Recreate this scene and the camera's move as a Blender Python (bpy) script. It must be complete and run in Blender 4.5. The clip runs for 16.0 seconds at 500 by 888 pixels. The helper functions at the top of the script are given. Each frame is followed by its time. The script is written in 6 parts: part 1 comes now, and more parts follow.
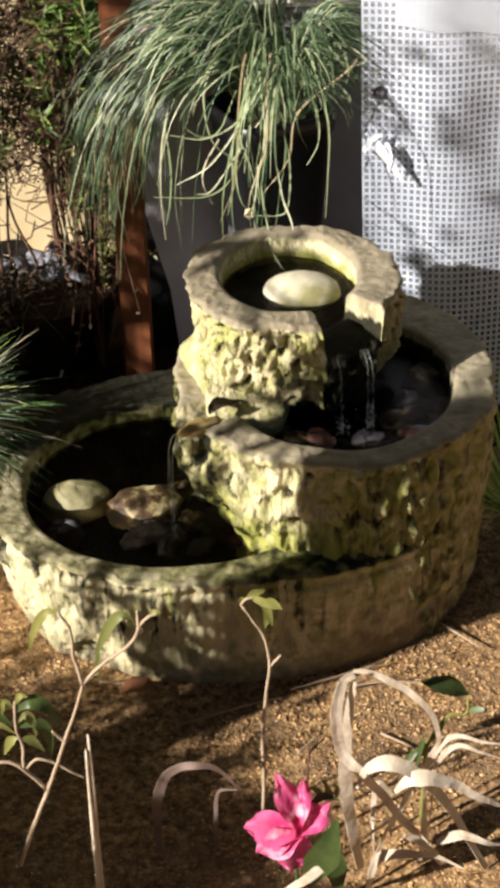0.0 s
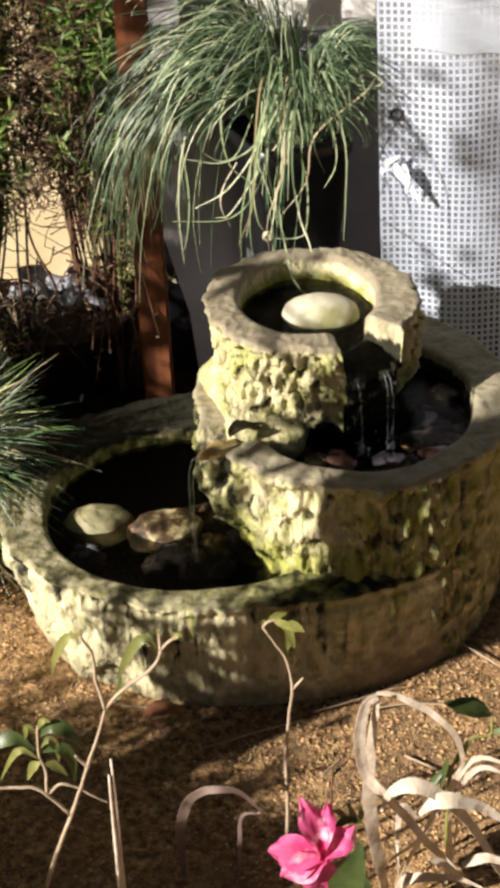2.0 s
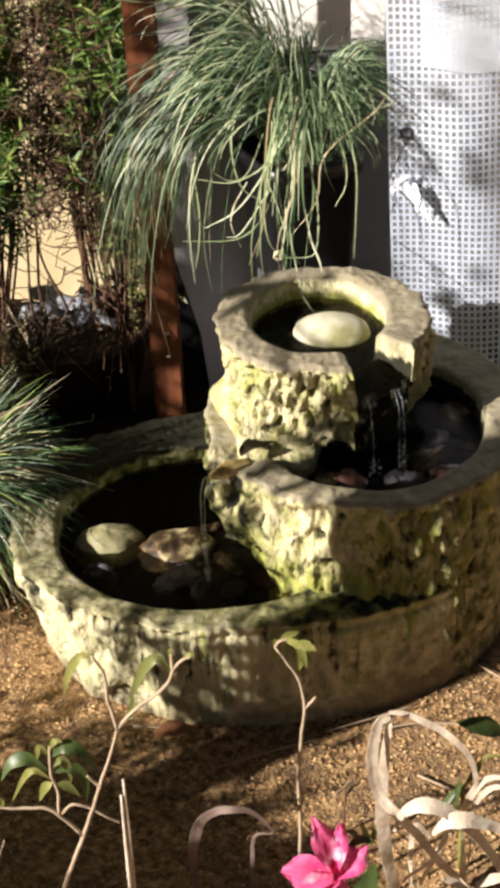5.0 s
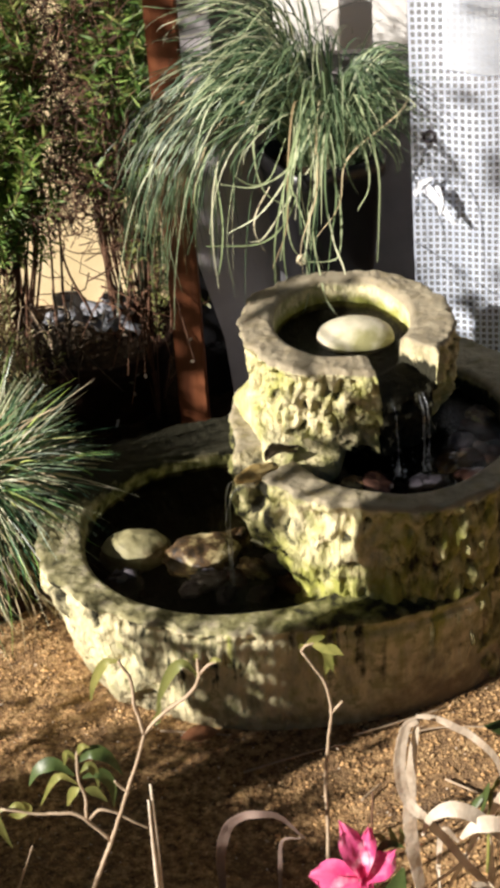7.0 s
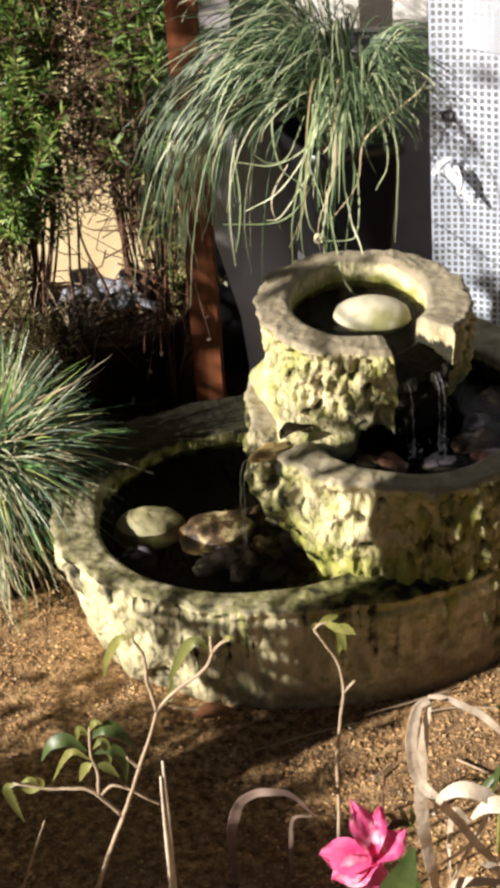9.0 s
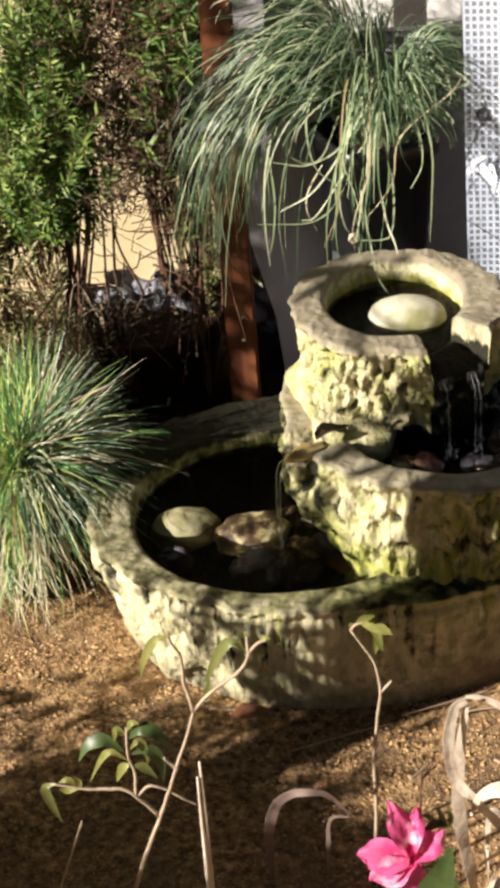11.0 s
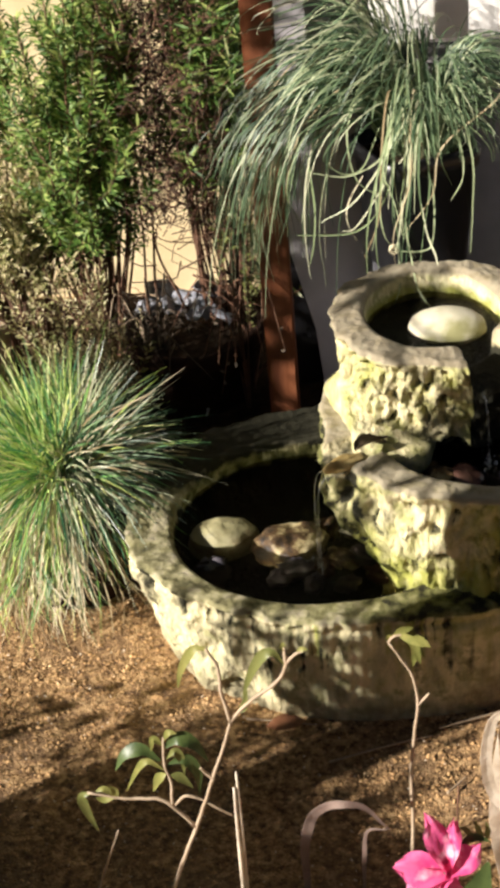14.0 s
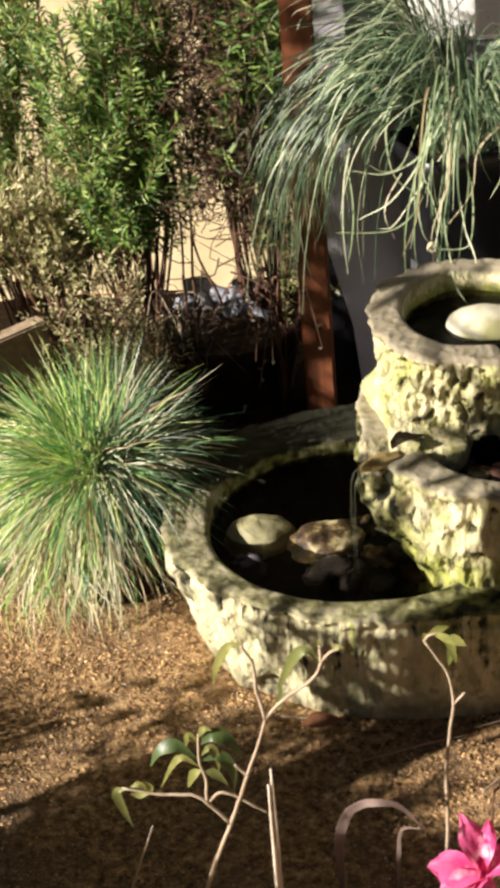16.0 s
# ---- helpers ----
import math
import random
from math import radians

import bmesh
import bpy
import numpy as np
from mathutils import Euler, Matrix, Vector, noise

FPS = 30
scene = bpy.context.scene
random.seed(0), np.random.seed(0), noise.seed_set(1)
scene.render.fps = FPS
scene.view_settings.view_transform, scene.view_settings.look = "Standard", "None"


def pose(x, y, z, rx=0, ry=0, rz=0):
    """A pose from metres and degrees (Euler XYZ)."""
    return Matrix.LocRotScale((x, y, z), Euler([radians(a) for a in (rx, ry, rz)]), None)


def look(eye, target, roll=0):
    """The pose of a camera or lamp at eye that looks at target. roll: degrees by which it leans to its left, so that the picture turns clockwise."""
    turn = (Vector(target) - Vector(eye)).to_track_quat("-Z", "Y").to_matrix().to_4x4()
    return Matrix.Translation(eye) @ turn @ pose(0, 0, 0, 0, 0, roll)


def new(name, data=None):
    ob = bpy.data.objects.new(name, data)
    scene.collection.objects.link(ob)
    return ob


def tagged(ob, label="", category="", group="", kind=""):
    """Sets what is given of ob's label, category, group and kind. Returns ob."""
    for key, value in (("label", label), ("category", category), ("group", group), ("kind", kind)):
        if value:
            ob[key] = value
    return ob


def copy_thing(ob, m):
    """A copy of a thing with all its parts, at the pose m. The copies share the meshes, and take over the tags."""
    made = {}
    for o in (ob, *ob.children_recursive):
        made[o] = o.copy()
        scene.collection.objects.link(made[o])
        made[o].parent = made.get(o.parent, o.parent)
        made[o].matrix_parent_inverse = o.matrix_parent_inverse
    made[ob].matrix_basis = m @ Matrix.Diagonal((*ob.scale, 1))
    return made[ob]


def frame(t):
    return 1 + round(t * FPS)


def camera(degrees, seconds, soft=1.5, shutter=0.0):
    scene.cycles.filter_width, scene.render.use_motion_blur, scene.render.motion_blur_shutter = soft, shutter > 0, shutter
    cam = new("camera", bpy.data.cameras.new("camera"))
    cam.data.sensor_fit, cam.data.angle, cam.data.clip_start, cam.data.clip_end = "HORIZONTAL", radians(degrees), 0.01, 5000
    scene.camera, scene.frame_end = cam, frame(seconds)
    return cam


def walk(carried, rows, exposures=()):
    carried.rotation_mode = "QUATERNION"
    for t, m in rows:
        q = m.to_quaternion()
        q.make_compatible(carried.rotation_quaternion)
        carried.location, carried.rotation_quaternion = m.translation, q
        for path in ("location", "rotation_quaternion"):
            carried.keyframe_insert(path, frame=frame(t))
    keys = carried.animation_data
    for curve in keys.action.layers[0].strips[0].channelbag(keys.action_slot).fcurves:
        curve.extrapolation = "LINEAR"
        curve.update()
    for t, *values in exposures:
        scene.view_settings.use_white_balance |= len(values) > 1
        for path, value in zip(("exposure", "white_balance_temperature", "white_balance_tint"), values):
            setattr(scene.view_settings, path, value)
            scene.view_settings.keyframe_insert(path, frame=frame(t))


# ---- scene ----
# ---------------------------------------------------------------- camera
cam = camera(18.0, 16.0, soft=4.5)
EYE = (0.0, -2.08, 1.58)
TURNS = [
    (0.0, 56.245, 1.149, -3.089), (0.5, 56.378, 1.016, -3.441), (1.0, 56.704, 1.292, -3.405), (1.5, 56.735, 1.283, -3.578),
    (2.0, 57.072, 2.016, -2.778), (2.5, 57.462, 1.928, -2.616), (3.0, 57.814, 1.747, -2.473), (3.5, 57.680, 1.642, -2.507),
    (4.0, 57.551, 1.780, -2.450), (6.5, 58.187, 3.381, -2.684), (7.0, 57.961, 3.245, -2.009), (7.5, 57.735, 3.135, -1.588),
    (8.0, 57.223, 3.042, -1.365), (10.5, 57.266, 3.596, -0.780), (11.0, 57.300, 3.939, -0.268), (11.5, 57.464, 4.215, 0.224),
    (12.0, 57.888, 4.689, 0.680), (12.5, 57.637, 4.723, 0.433), (13.0, 57.481, 4.572, 0.591), (13.5, 57.741, 4.491, 0.875),
    (14.0, 57.784, 4.368, 1.129), (14.5, 57.833, 4.554, 1.830), (15.0, 58.193, 4.700, 2.179), (15.5, 57.908, 4.744, 2.344),
    (16.0, 57.788, 4.775, 2.449),
]
walk(cam, [(t, pose(*EYE, rx, ry, rz)) for t, rx, ry, rz in TURNS], exposures=[(0.0, 0.84), (1.5, 0.86), (3.5, 0.94), (8.0, 0.90), (11.0, 0.93), (13.5, 1.0), (16.0, 1.0)])

# ---------------------------------------------------------------- world and sun
SUN_EL, SUN_HEAD = radians(26), Vector((1.0, 0.5, 0)).normalized()
world = bpy.data.worlds.new("sky")
scene.world = world
world.use_nodes = True
wn, wl = world.node_tree.nodes, world.node_tree.links
sky = wn.new("ShaderNodeTexSky")
sky.sky_type, sky.sun_disc, sky.sun_elevation = 'NISHITA', False, SUN_EL
sky.sun_rotation = math.atan2(-SUN_HEAD.x, -SUN_HEAD.y)
wl.new(sky.outputs[0], wn["Background"].inputs[0])
wn["Background"].inputs[1].default_value = 0.0086
sun = new("sun", bpy.data.lights.new("sun", 'SUN'))
sun.data.energy, sun.data.angle, sun.data.color = 5.7, radians(0.6), (1.0, 0.92, 0.84)
sun.matrix_world = look((0, 0, 5), Vector((0, 0, 5)) + SUN_HEAD * math.cos(SUN_EL) - Vector((0, 0, math.sin(SUN_EL))))


# ---------------------------------------------------------------- materials
def mat(name, stops, scale=20.0, rough=0.8, bump=0.3, fine=None, metal=0.0, detail=6.0, stretch=(1, 1, 1), patch=None, spec=0.4, vary=0.0, trans=0.0, isle=False):
    """A noise-coloured surface. stops: (position, colour) along the noise; patch: (colour, scale, from, to) of a second, larger noise."""
    m = bpy.data.materials.new(name)
    m.use_nodes = True
    n, l = m.node_tree.nodes, m.node_tree.links
    b = n["Principled BSDF"]
    co = n.new("ShaderNodeTexCoord")
    mp = n.new("ShaderNodeMapping")
    mp.inputs["Scale"].default_value = stretch
    l.new(co.outputs["Object"], mp.inputs[0])
    t1 = n.new("ShaderNodeTexNoise")
    t1.inputs["Scale"].default_value, t1.inputs["Detail"].default_value, t1.inputs["Roughness"].default_value = scale, detail, 0.62
    l.new(mp.outputs[0], t1.inputs["Vector"])
    ramp = n.new("ShaderNodeValToRGB")
    while len(ramp.color_ramp.elements) < len(stops):
        ramp.color_ramp.elements.new(0.5)
    for e, (p, c) in zip(ramp.color_ramp.elements, stops):
        e.position, e.color = p, (*c, 1)
    if isle:
        gi, wob, sc = n.new("ShaderNodeNewGeometry"), n.new("ShaderNodeMath"), n.new("ShaderNodeMath")
        sc.operation, sc.inputs[1].default_value, wob.operation = 'MULTIPLY_ADD', 0.5, 'ADD'
        sc.inputs[2].default_value = -0.25
        l.new(t1.outputs["Fac"], sc.inputs[0])
        l.new(sc.outputs[0], wob.inputs[0])
        l.new(gi.outputs["Random Per Island"], wob.inputs[1])
        l.new(wob.outputs[0], ramp.inputs[0])
    else:
        l.new(t1.outputs["Fac"], ramp.inputs[0])
    out = ramp.outputs[0]
    if patch:
        c, s, lo, hi = patch
        t2 = n.new("ShaderNodeTexNoise")
        t2.inputs["Scale"].default_value, t2.inputs["Detail"].default_value = s, 5
        l.new(mp.outputs[0], t2.inputs["Vector"])
        mr = n.new("ShaderNodeMapRange")
        mr.inputs["From Min"].default_value, mr.inputs["From Max"].default_value = lo, hi
        l.new(t2.outputs["Fac"], mr.inputs[0])
        out = mixed(n, l, mr.outputs[0], out, c)
    if vary:
        g = n.new("ShaderNodeNewGeometry")
        mr = n.new("ShaderNodeMapRange")
        mr.inputs["To Min"].default_value, mr.inputs["To Max"].default_value = 1 - vary, 1 + vary
        l.new(g.outputs["Random Per Island"], mr.inputs[0])
        hs = n.new("ShaderNodeHueSaturation")
        l.new(mr.outputs[0], hs.inputs["Value"])
        l.new(out, hs.inputs["Color"])
        out = hs.outputs[0]
    l.new(out, b.inputs["Base Color"])
    b.inputs["Roughness"].default_value, b.inputs["Metallic"].default_value, b.inputs["Specular IOR Level"].default_value = rough, metal, spec
    if bump:
        t3 = n.new("ShaderNodeTexNoise")
        t3.inputs["Scale"].default_value, t3.inputs["Detail"].default_value = fine or scale * 3, 8
        l.new(mp.outputs[0], t3.inputs["Vector"])
        bp = n.new("ShaderNodeBump")
        bp.inputs["Strength"].default_value, bp.inputs["Distance"].default_value = bump, 0.004
        l.new(t3.outputs["Fac"], bp.inputs["Height"])
        l.new(bp.outputs[0], b.inputs["Normal"])
    if trans:
        tr = n.new("ShaderNodeBsdfTranslucent")
        l.new(out, tr.inputs[0])
        mx = n.new("ShaderNodeMixShader")
        mx.inputs[0].default_value = trans
        l.new(b.outputs[0], mx.inputs[1])
        l.new(tr.outputs[0], mx.inputs[2])
        l.new(mx.outputs[0], n["Material Output"].inputs[0])
    return m


def mixed(n, l, fac, a, b):
    mx = n.new("ShaderNodeMix")
    mx.data_type = 'RGBA'
    l.new(fac, mx.inputs[0])
    for k, v in ((6, a), (7, b)):
        if isinstance(v, tuple):
            mx.inputs[k].default_value = (*v, 1)
        else:
            l.new(v, mx.inputs[k])
    return mx.outputs[2]


def stone_mat():
    """Cast stone: pale grey-buff, with moss, soil stains, dark damp and painted shade where the mesh's own growth
    values say.
    """
    m = mat("cast_stone", [(0.25, (0.20, 0.18, 0.115)), (0.40, (0.43, 0.395, 0.24)), (0.55, (0.64, 0.57, 0.35)), (0.74, (0.83, 0.745, 0.475))], 34, 0.88, 1.0, 110, patch=((0.36, 0.32, 0.20), 12, 0.54, 0.72), stretch=(1, 1, 0.45), spec=0.2)
    n, l = m.node_tree.nodes, m.node_tree.links
    b = n["Principled BSDF"]
    base = b.inputs["Base Color"].links[0].from_socket
    at = n.new("ShaderNodeAttribute")
    at.attribute_name = "growth"
    sep = n.new("ShaderNodeSeparateColor")
    l.new(at.outputs["Color"], sep.inputs[0])
    t = n.new("ShaderNodeTexNoise")
    t.inputs["Scale"].default_value, t.inputs["Detail"].default_value = 45, 8
    co = n.new("ShaderNodeTexCoord")
    l.new(co.outputs["Object"], t.inputs["Vector"])
    clump = n.new("ShaderNodeTexNoise")
    clump.inputs["Scale"].default_value, clump.inputs["Detail"].default_value, clump.inputs["Roughness"].default_value = 38, 5, 0.55
    l.new(co.outputs["Object"], clump.inputs["Vector"])
    cm = n.new("ShaderNodeMapRange")
    cm.inputs["From Min"].default_value, cm.inputs["From Max"].default_value = 0.56, 0.65
    l.new(clump.outputs["Fac"], cm.inputs[0])
    base = mixed(n, l, cm.outputs[0], base, (0.33, 0.315, 0.16))
    worn = n.new("ShaderNodeMath")
    worn.operation, worn.inputs[1].default_value = 'MULTIPLY', 0.80
    l.new(at.outputs["Alpha"], worn.inputs[0])
    out = mixed(n, l, worn.outputs[0], base, (0.265, 0.235, 0.175))
    soft = n.new("ShaderNodeMath")
    soft.operation, soft.inputs[1].default_value, soft.inputs[2].default_value = 'MULTIPLY_ADD', -0.65, 1.0
    l.new(at.outputs["Alpha"], soft.inputs[0])
    l.new(soft.outputs[0], b.inputs["Normal"].links[0].from_node.inputs["Strength"])
    # Green darkens: damp, plus shade painted into creases, undersides and shaded stretches
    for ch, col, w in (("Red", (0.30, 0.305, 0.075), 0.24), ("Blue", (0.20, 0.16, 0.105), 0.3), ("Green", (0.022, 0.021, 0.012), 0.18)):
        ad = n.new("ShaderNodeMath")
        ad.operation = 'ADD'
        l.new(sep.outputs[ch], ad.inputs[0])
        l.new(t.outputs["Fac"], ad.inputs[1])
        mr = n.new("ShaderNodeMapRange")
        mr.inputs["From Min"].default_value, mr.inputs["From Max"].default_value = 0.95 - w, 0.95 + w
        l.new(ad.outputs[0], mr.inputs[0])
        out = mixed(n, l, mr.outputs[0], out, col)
    l.new(out, b.inputs["Base Color"])
    b.inputs["Normal"].links[0].from_node.inputs["Distance"].default_value = 0.008
    return m


def water_mat():
    m = bpy.data.materials.new("water")
    m.use_nodes = True
    n, l = m.node_tree.nodes, m.node_tree.links
    b = n["Principled BSDF"]
    b.inputs["Base Color"].default_value = (0.22, 0.19, 0.13, 1)
    b.inputs["Roughness"].default_value, b.inputs["IOR"].default_value, b.inputs["Transmission Weight"].default_value = 0.02, 1.11, 1.0
    b.inputs["Specular IOR Level"].default_value = 0.25
    t = n.new("ShaderNodeTexNoise")
    t.inputs["Scale"].default_value, t.inputs["Detail"].default_value = 55, 3
    bp = n.new("ShaderNodeBump")
    bp.inputs["Strength"].default_value, bp.inputs["Distance"].default_value = 0.8, 0.005
    co = n.new("ShaderNodeTexCoord")
    l.new(co.outputs["Object"], t.inputs["Vector"])
    l.new(t.outputs["Fac"], bp.inputs["Height"])
    l.new(bp.outputs[0], b.inputs["Normal"])
    return m


def film_mat(name, white):
    m = bpy.data.materials.new(name)
    m.use_nodes = True
    n, l = m.node_tree.nodes, m.node_tree.links
    b = n["Principled BSDF"]
    b.inputs["Base Color"].default_value = (0.75, 0.8, 0.86, 1)
    b.inputs["Roughness"].default_value = 0.22
    tp = n.new("ShaderNodeBsdfTransparent")
    tp.inputs[0].default_value = (0.86, 0.89, 0.93, 1)
    mx = n.new("ShaderNodeMixShader")
    mx.inputs[0].default_value = white
    l.new(tp.outputs[0], mx.inputs[1])
    l.new(b.outputs[0], mx.inputs[2])
    l.new(mx.outputs[0], n["Material Output"].inputs[0])
    return m


def falling_mat():
    m = bpy.data.materials.new("falling_water")
    m.use_nodes = True
    b = m.node_tree.nodes["Principled BSDF"]
    b.inputs["Base Color"].default_value = (0.86, 0.9, 0.93, 1)
    b.inputs["Roughness"].default_value, b.inputs["IOR"].default_value, b.inputs["Transmission Weight"].default_value = 0.04, 1.33, 0.93
    return m


FALLING = falling_mat()
STONE = stone_mat()
WATER = water_mat()
FILM = film_mat("clear_film", 0.24)
HAZE = film_mat("milky_film", 0.5)
SAND = mat("sandy_soil", [(0.35, (0.065, 0.033, 0.013)), (0.5, (0.30, 0.175, 0.076)), (0.65, (0.60, 0.40, 0.195))], 75, 0.95, 1.0, 260, patch=((0.16, 0.10, 0.055), 5, 0.45, 0.7))
GRIT = mat("grit", [(0.3, (0.24, 0.13, 0.05)), (0.55, (0.43, 0.27, 0.12)), (0.8, (0.64, 0.47, 0.26))], 30, 0.8, 0.2, vary=0.5)
WOOD = mat("stained_post", [(0.3, (0.10, 0.032, 0.014)), (0.6, (0.21, 0.07, 0.028)), (0.8, (0.30, 0.11, 0.045))], 30, 0.6, 0.35, stretch=(1, 1, 0.08))
GREY = mat("grey_board", [(0.3, (0.38, 0.355, 0.37)), (0.7, (0.50, 0.475, 0.49))], 6, 0.7, 0.15, 60)
TAUPE = mat("taupe_board", [(0.3, (0.17, 0.155, 0.155)), (0.7, (0.26, 0.24, 0.24))], 6, 0.7, 0.15, 60)
GREY2 = mat("dark_grey_board", [(0.3, (0.10, 0.10, 0.11)), (0.7, (0.16, 0.16, 0.175))], 6, 0.75, 0.15, 60)
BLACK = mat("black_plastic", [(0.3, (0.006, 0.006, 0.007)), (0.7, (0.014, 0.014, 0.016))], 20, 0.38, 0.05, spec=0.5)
TERRA = mat("dark_terracotta", [(0.3, (0.014, 0.008, 0.006)), (0.7, (0.034, 0.018, 0.012))], 25, 0.9, 0.3, spec=0.08)
# near-black colour that stands for shaded ground
SHADESTRIP = mat("shade_strip", [(0.3, (0.008, 0.005, 0.003)), (0.7, (0.030, 0.018, 0.010))], 60, 0.95, 1.0, spec=0.05)
SOIL = mat("potting_soil", [(0.3, (0.015, 0.010, 0.007)), (0.7, (0.05, 0.034, 0.022))], 60, 0.95, 1.0, spec=0.05)
SEDGE = mat("sedge_blade", [(0.1, (0.030, 0.062, 0.030)), (0.5, (0.095, 0.155, 0.075)), (0.85, (0.20, 0.275, 0.14)), (0.98, (0.50, 0.54, 0.34))], 8, 0.42, 0.0, trans=0.15, spec=0.5, isle=True)
SEDGEPALE = mat("pale_sedge_blade", [(0.1, (0.26, 0.33, 0.16)), (0.6, (0.45, 0.51, 0.30)), (0.9, (0.66, 0.66, 0.45))], 10, 0.42, 0.0, trans=0.15, spec=0.5, isle=True)
DRYBLADE = mat("dry_blade", [(0.1, (0.30, 0.22, 0.11)), (0.5, (0.54, 0.45, 0.27)), (0.9, (0.76, 0.70, 0.50))], 14, 0.55, 0.0, trans=0.15, isle=True)
FESCUE = mat("fescue_blade", [(0.05, (0.05, 0.20, 0.10)), (0.28, (0.17, 0.40, 0.11)), (0.56, (0.38, 0.55, 0.12)), (0.80, (0.62, 0.69, 0.22)), (0.97, (0.86, 0.84, 0.48))], 9, 0.5, 0.0, trans=0.2, spec=0.3, isle=True)
# blue-green blade, darkened to carry the shade of the tuft's far side
BLUESHADEBLADE = mat("shaded_blue_blade", [(0.05, (0.018, 0.050, 0.026)), (0.45, (0.055, 0.12, 0.05)), (0.72, (0.16, 0.26, 0.12)), (0.93, (0.66, 0.66, 0.45))], 9, 0.4, 0.0, trans=0.1, spec=0.6, isle=True)
LEAF = mat("narrow_leaf", [(0.05, (0.035, 0.085, 0.015)), (0.4, (0.09, 0.175, 0.03)), (0.75, (0.20, 0.31, 0.06)), (0.97, (0.42, 0.48, 0.15))], 12, 0.5, 0.0, trans=0.25, isle=True)
DULL = mat("withered_leaf", [(0.05, (0.13, 0.15, 0.04)), (0.35, (0.32, 0.32, 0.12)), (0.65, (0.58, 0.52, 0.26)), (0.95, (0.80, 0.73, 0.46))], 12, 0.7, 0.0, trans=0.25, isle=True)
OLIVELEAF = mat("olive_leaf", [(0.05, (0.10, 0.12, 0.035)), (0.6, (0.20, 0.21, 0.065)), (0.95, (0.32, 0.31, 0.12))], 30, 0.38, 0.1, trans=0.2)
WETROCK = mat("wet_rock", [(0.38, (0.012, 0.009, 0.006)), (0.48, (0.085, 0.05, 0.022)), (0.56, (0.32, 0.26, 0.13)), (0.70, (0.58, 0.51, 0.31))], 26, 0.5, 0.6, 90)
TORN = mat("torn_film", [(0.3, (0.74, 0.77, 0.84)), (0.7, (0.88, 0.90, 0.94))], 30, 0.35, 0.2, trans=0.2)
BROWN = mat("brown_leaf", [(0.3, (0.036, 0.026, 0.017)), (0.6, (0.090, 0.066, 0.043)), (0.8, (0.17, 0.125, 0.085))], 12, 0.7, 0.0, vary=0.5, trans=0.15)
TWIG = mat("brown_twig", [(0.3, (0.07, 0.035, 0.02)), (0.7, (0.17, 0.085, 0.05))], 40, 0.8, 0.3, vary=0.4)
PALETWIG = mat("pale_twig", [(0.3, (0.30, 0.22, 0.14)), (0.7, (0.48, 0.37, 0.26))], 60, 0.75, 0.3)
STRAW = mat("dry_strap_leaf", [(0.25, (0.48, 0.37, 0.25)), (0.45, (0.72, 0.61, 0.47)), (0.7, (0.88, 0.79, 0.65))], 26, 0.45, 0.4, 90, trans=0.2, patch=((0.62, 0.49, 0.35), 45, 0.54, 0.70))
GLOSSLEAF = mat("glossy_leaf", [(0.3, (0.035, 0.06, 0.018)), (0.7, (0.09, 0.125, 0.035))], 25, 0.42, 0.2, trans=0.12)
YOUNGLEAF = mat("young_leaf", [(0.3, (0.18, 0.20, 0.05)), (0.7, (0.34, 0.32, 0.10))], 40, 0.45, 0.1, trans=0.25)
PINK = mat("pink_petal", [(0.3, (0.62, 0.035, 0.19)), (0.7, (0.88, 0.17, 0.37))], 25, 0.5, 0.1, trans=0.35, patch=((0.95, 0.58, 0.70), 45, 0.52, 0.70))
THREAD = mat("white_weave", [(0.3, (0.62, 0.69, 0.83)), (0.7, (0.76, 0.83, 0.97))], 30, 0.4, 0.0, trans=0.3)
PEBBLE = mat("pale_pebble", [(0.3, (0.44, 0.41, 0.29)), (0.7, (0.68, 0.63, 0.49))], 12, 0.55, 0.2, 120, patch=((0.27, 0.26, 0.12), 14, 0.46, 0.62))
OLIVE = mat("olive_stone", [(0.3, (0.14, 0.125, 0.06)), (0.5, (0.27, 0.25, 0.135)), (0.7, (0.39, 0.36, 0.22))], 18, 0.5, 0.3, 90, patch=((0.16, 0.10, 0.04), 22, 0.55, 0.68))
HOOP = mat("faded_leaf", [(0.3, (0.24, 0.165, 0.135)), (0.7, (0.40, 0.30, 0.25))], 30, 0.55, 0.2, trans=0.3)
SLATE = mat("dark_slate", [(0.3, (0.03, 0.026, 0.034)), (0.7, (0.085, 0.075, 0.088))], 20, 0.6, 0.3)
REDSTONE = mat("red_brown_stone", [(0.3, (0.035, 0.018, 0.014)), (0.7, (0.12, 0.06, 0.045))], 25, 0.22, 0.3)
BROWNSTONE = mat("brown_stone", [(0.3, (0.06, 0.04, 0.022)), (0.7, (0.24, 0.16, 0.08))], 30, 0.25, 0.3)
LIMEWASH = mat("limewash", [(0.3, (0.74, 0.73, 0.70)), (0.7, (0.84, 0.83, 0.80))], 10, 0.9, 0.2)
PLASTER = mat("cream_plaster", [(0.3, (0.70, 0.55, 0.31)), (0.7, (0.84, 0.69, 0.43))], 12, 0.9, 0.3)
WHITE = mat("white_scrap", [(0.3, (0.17, 0.18, 0.21)), (0.7, (0.32, 0.33, 0.37))], 30, 0.5, 0.2)


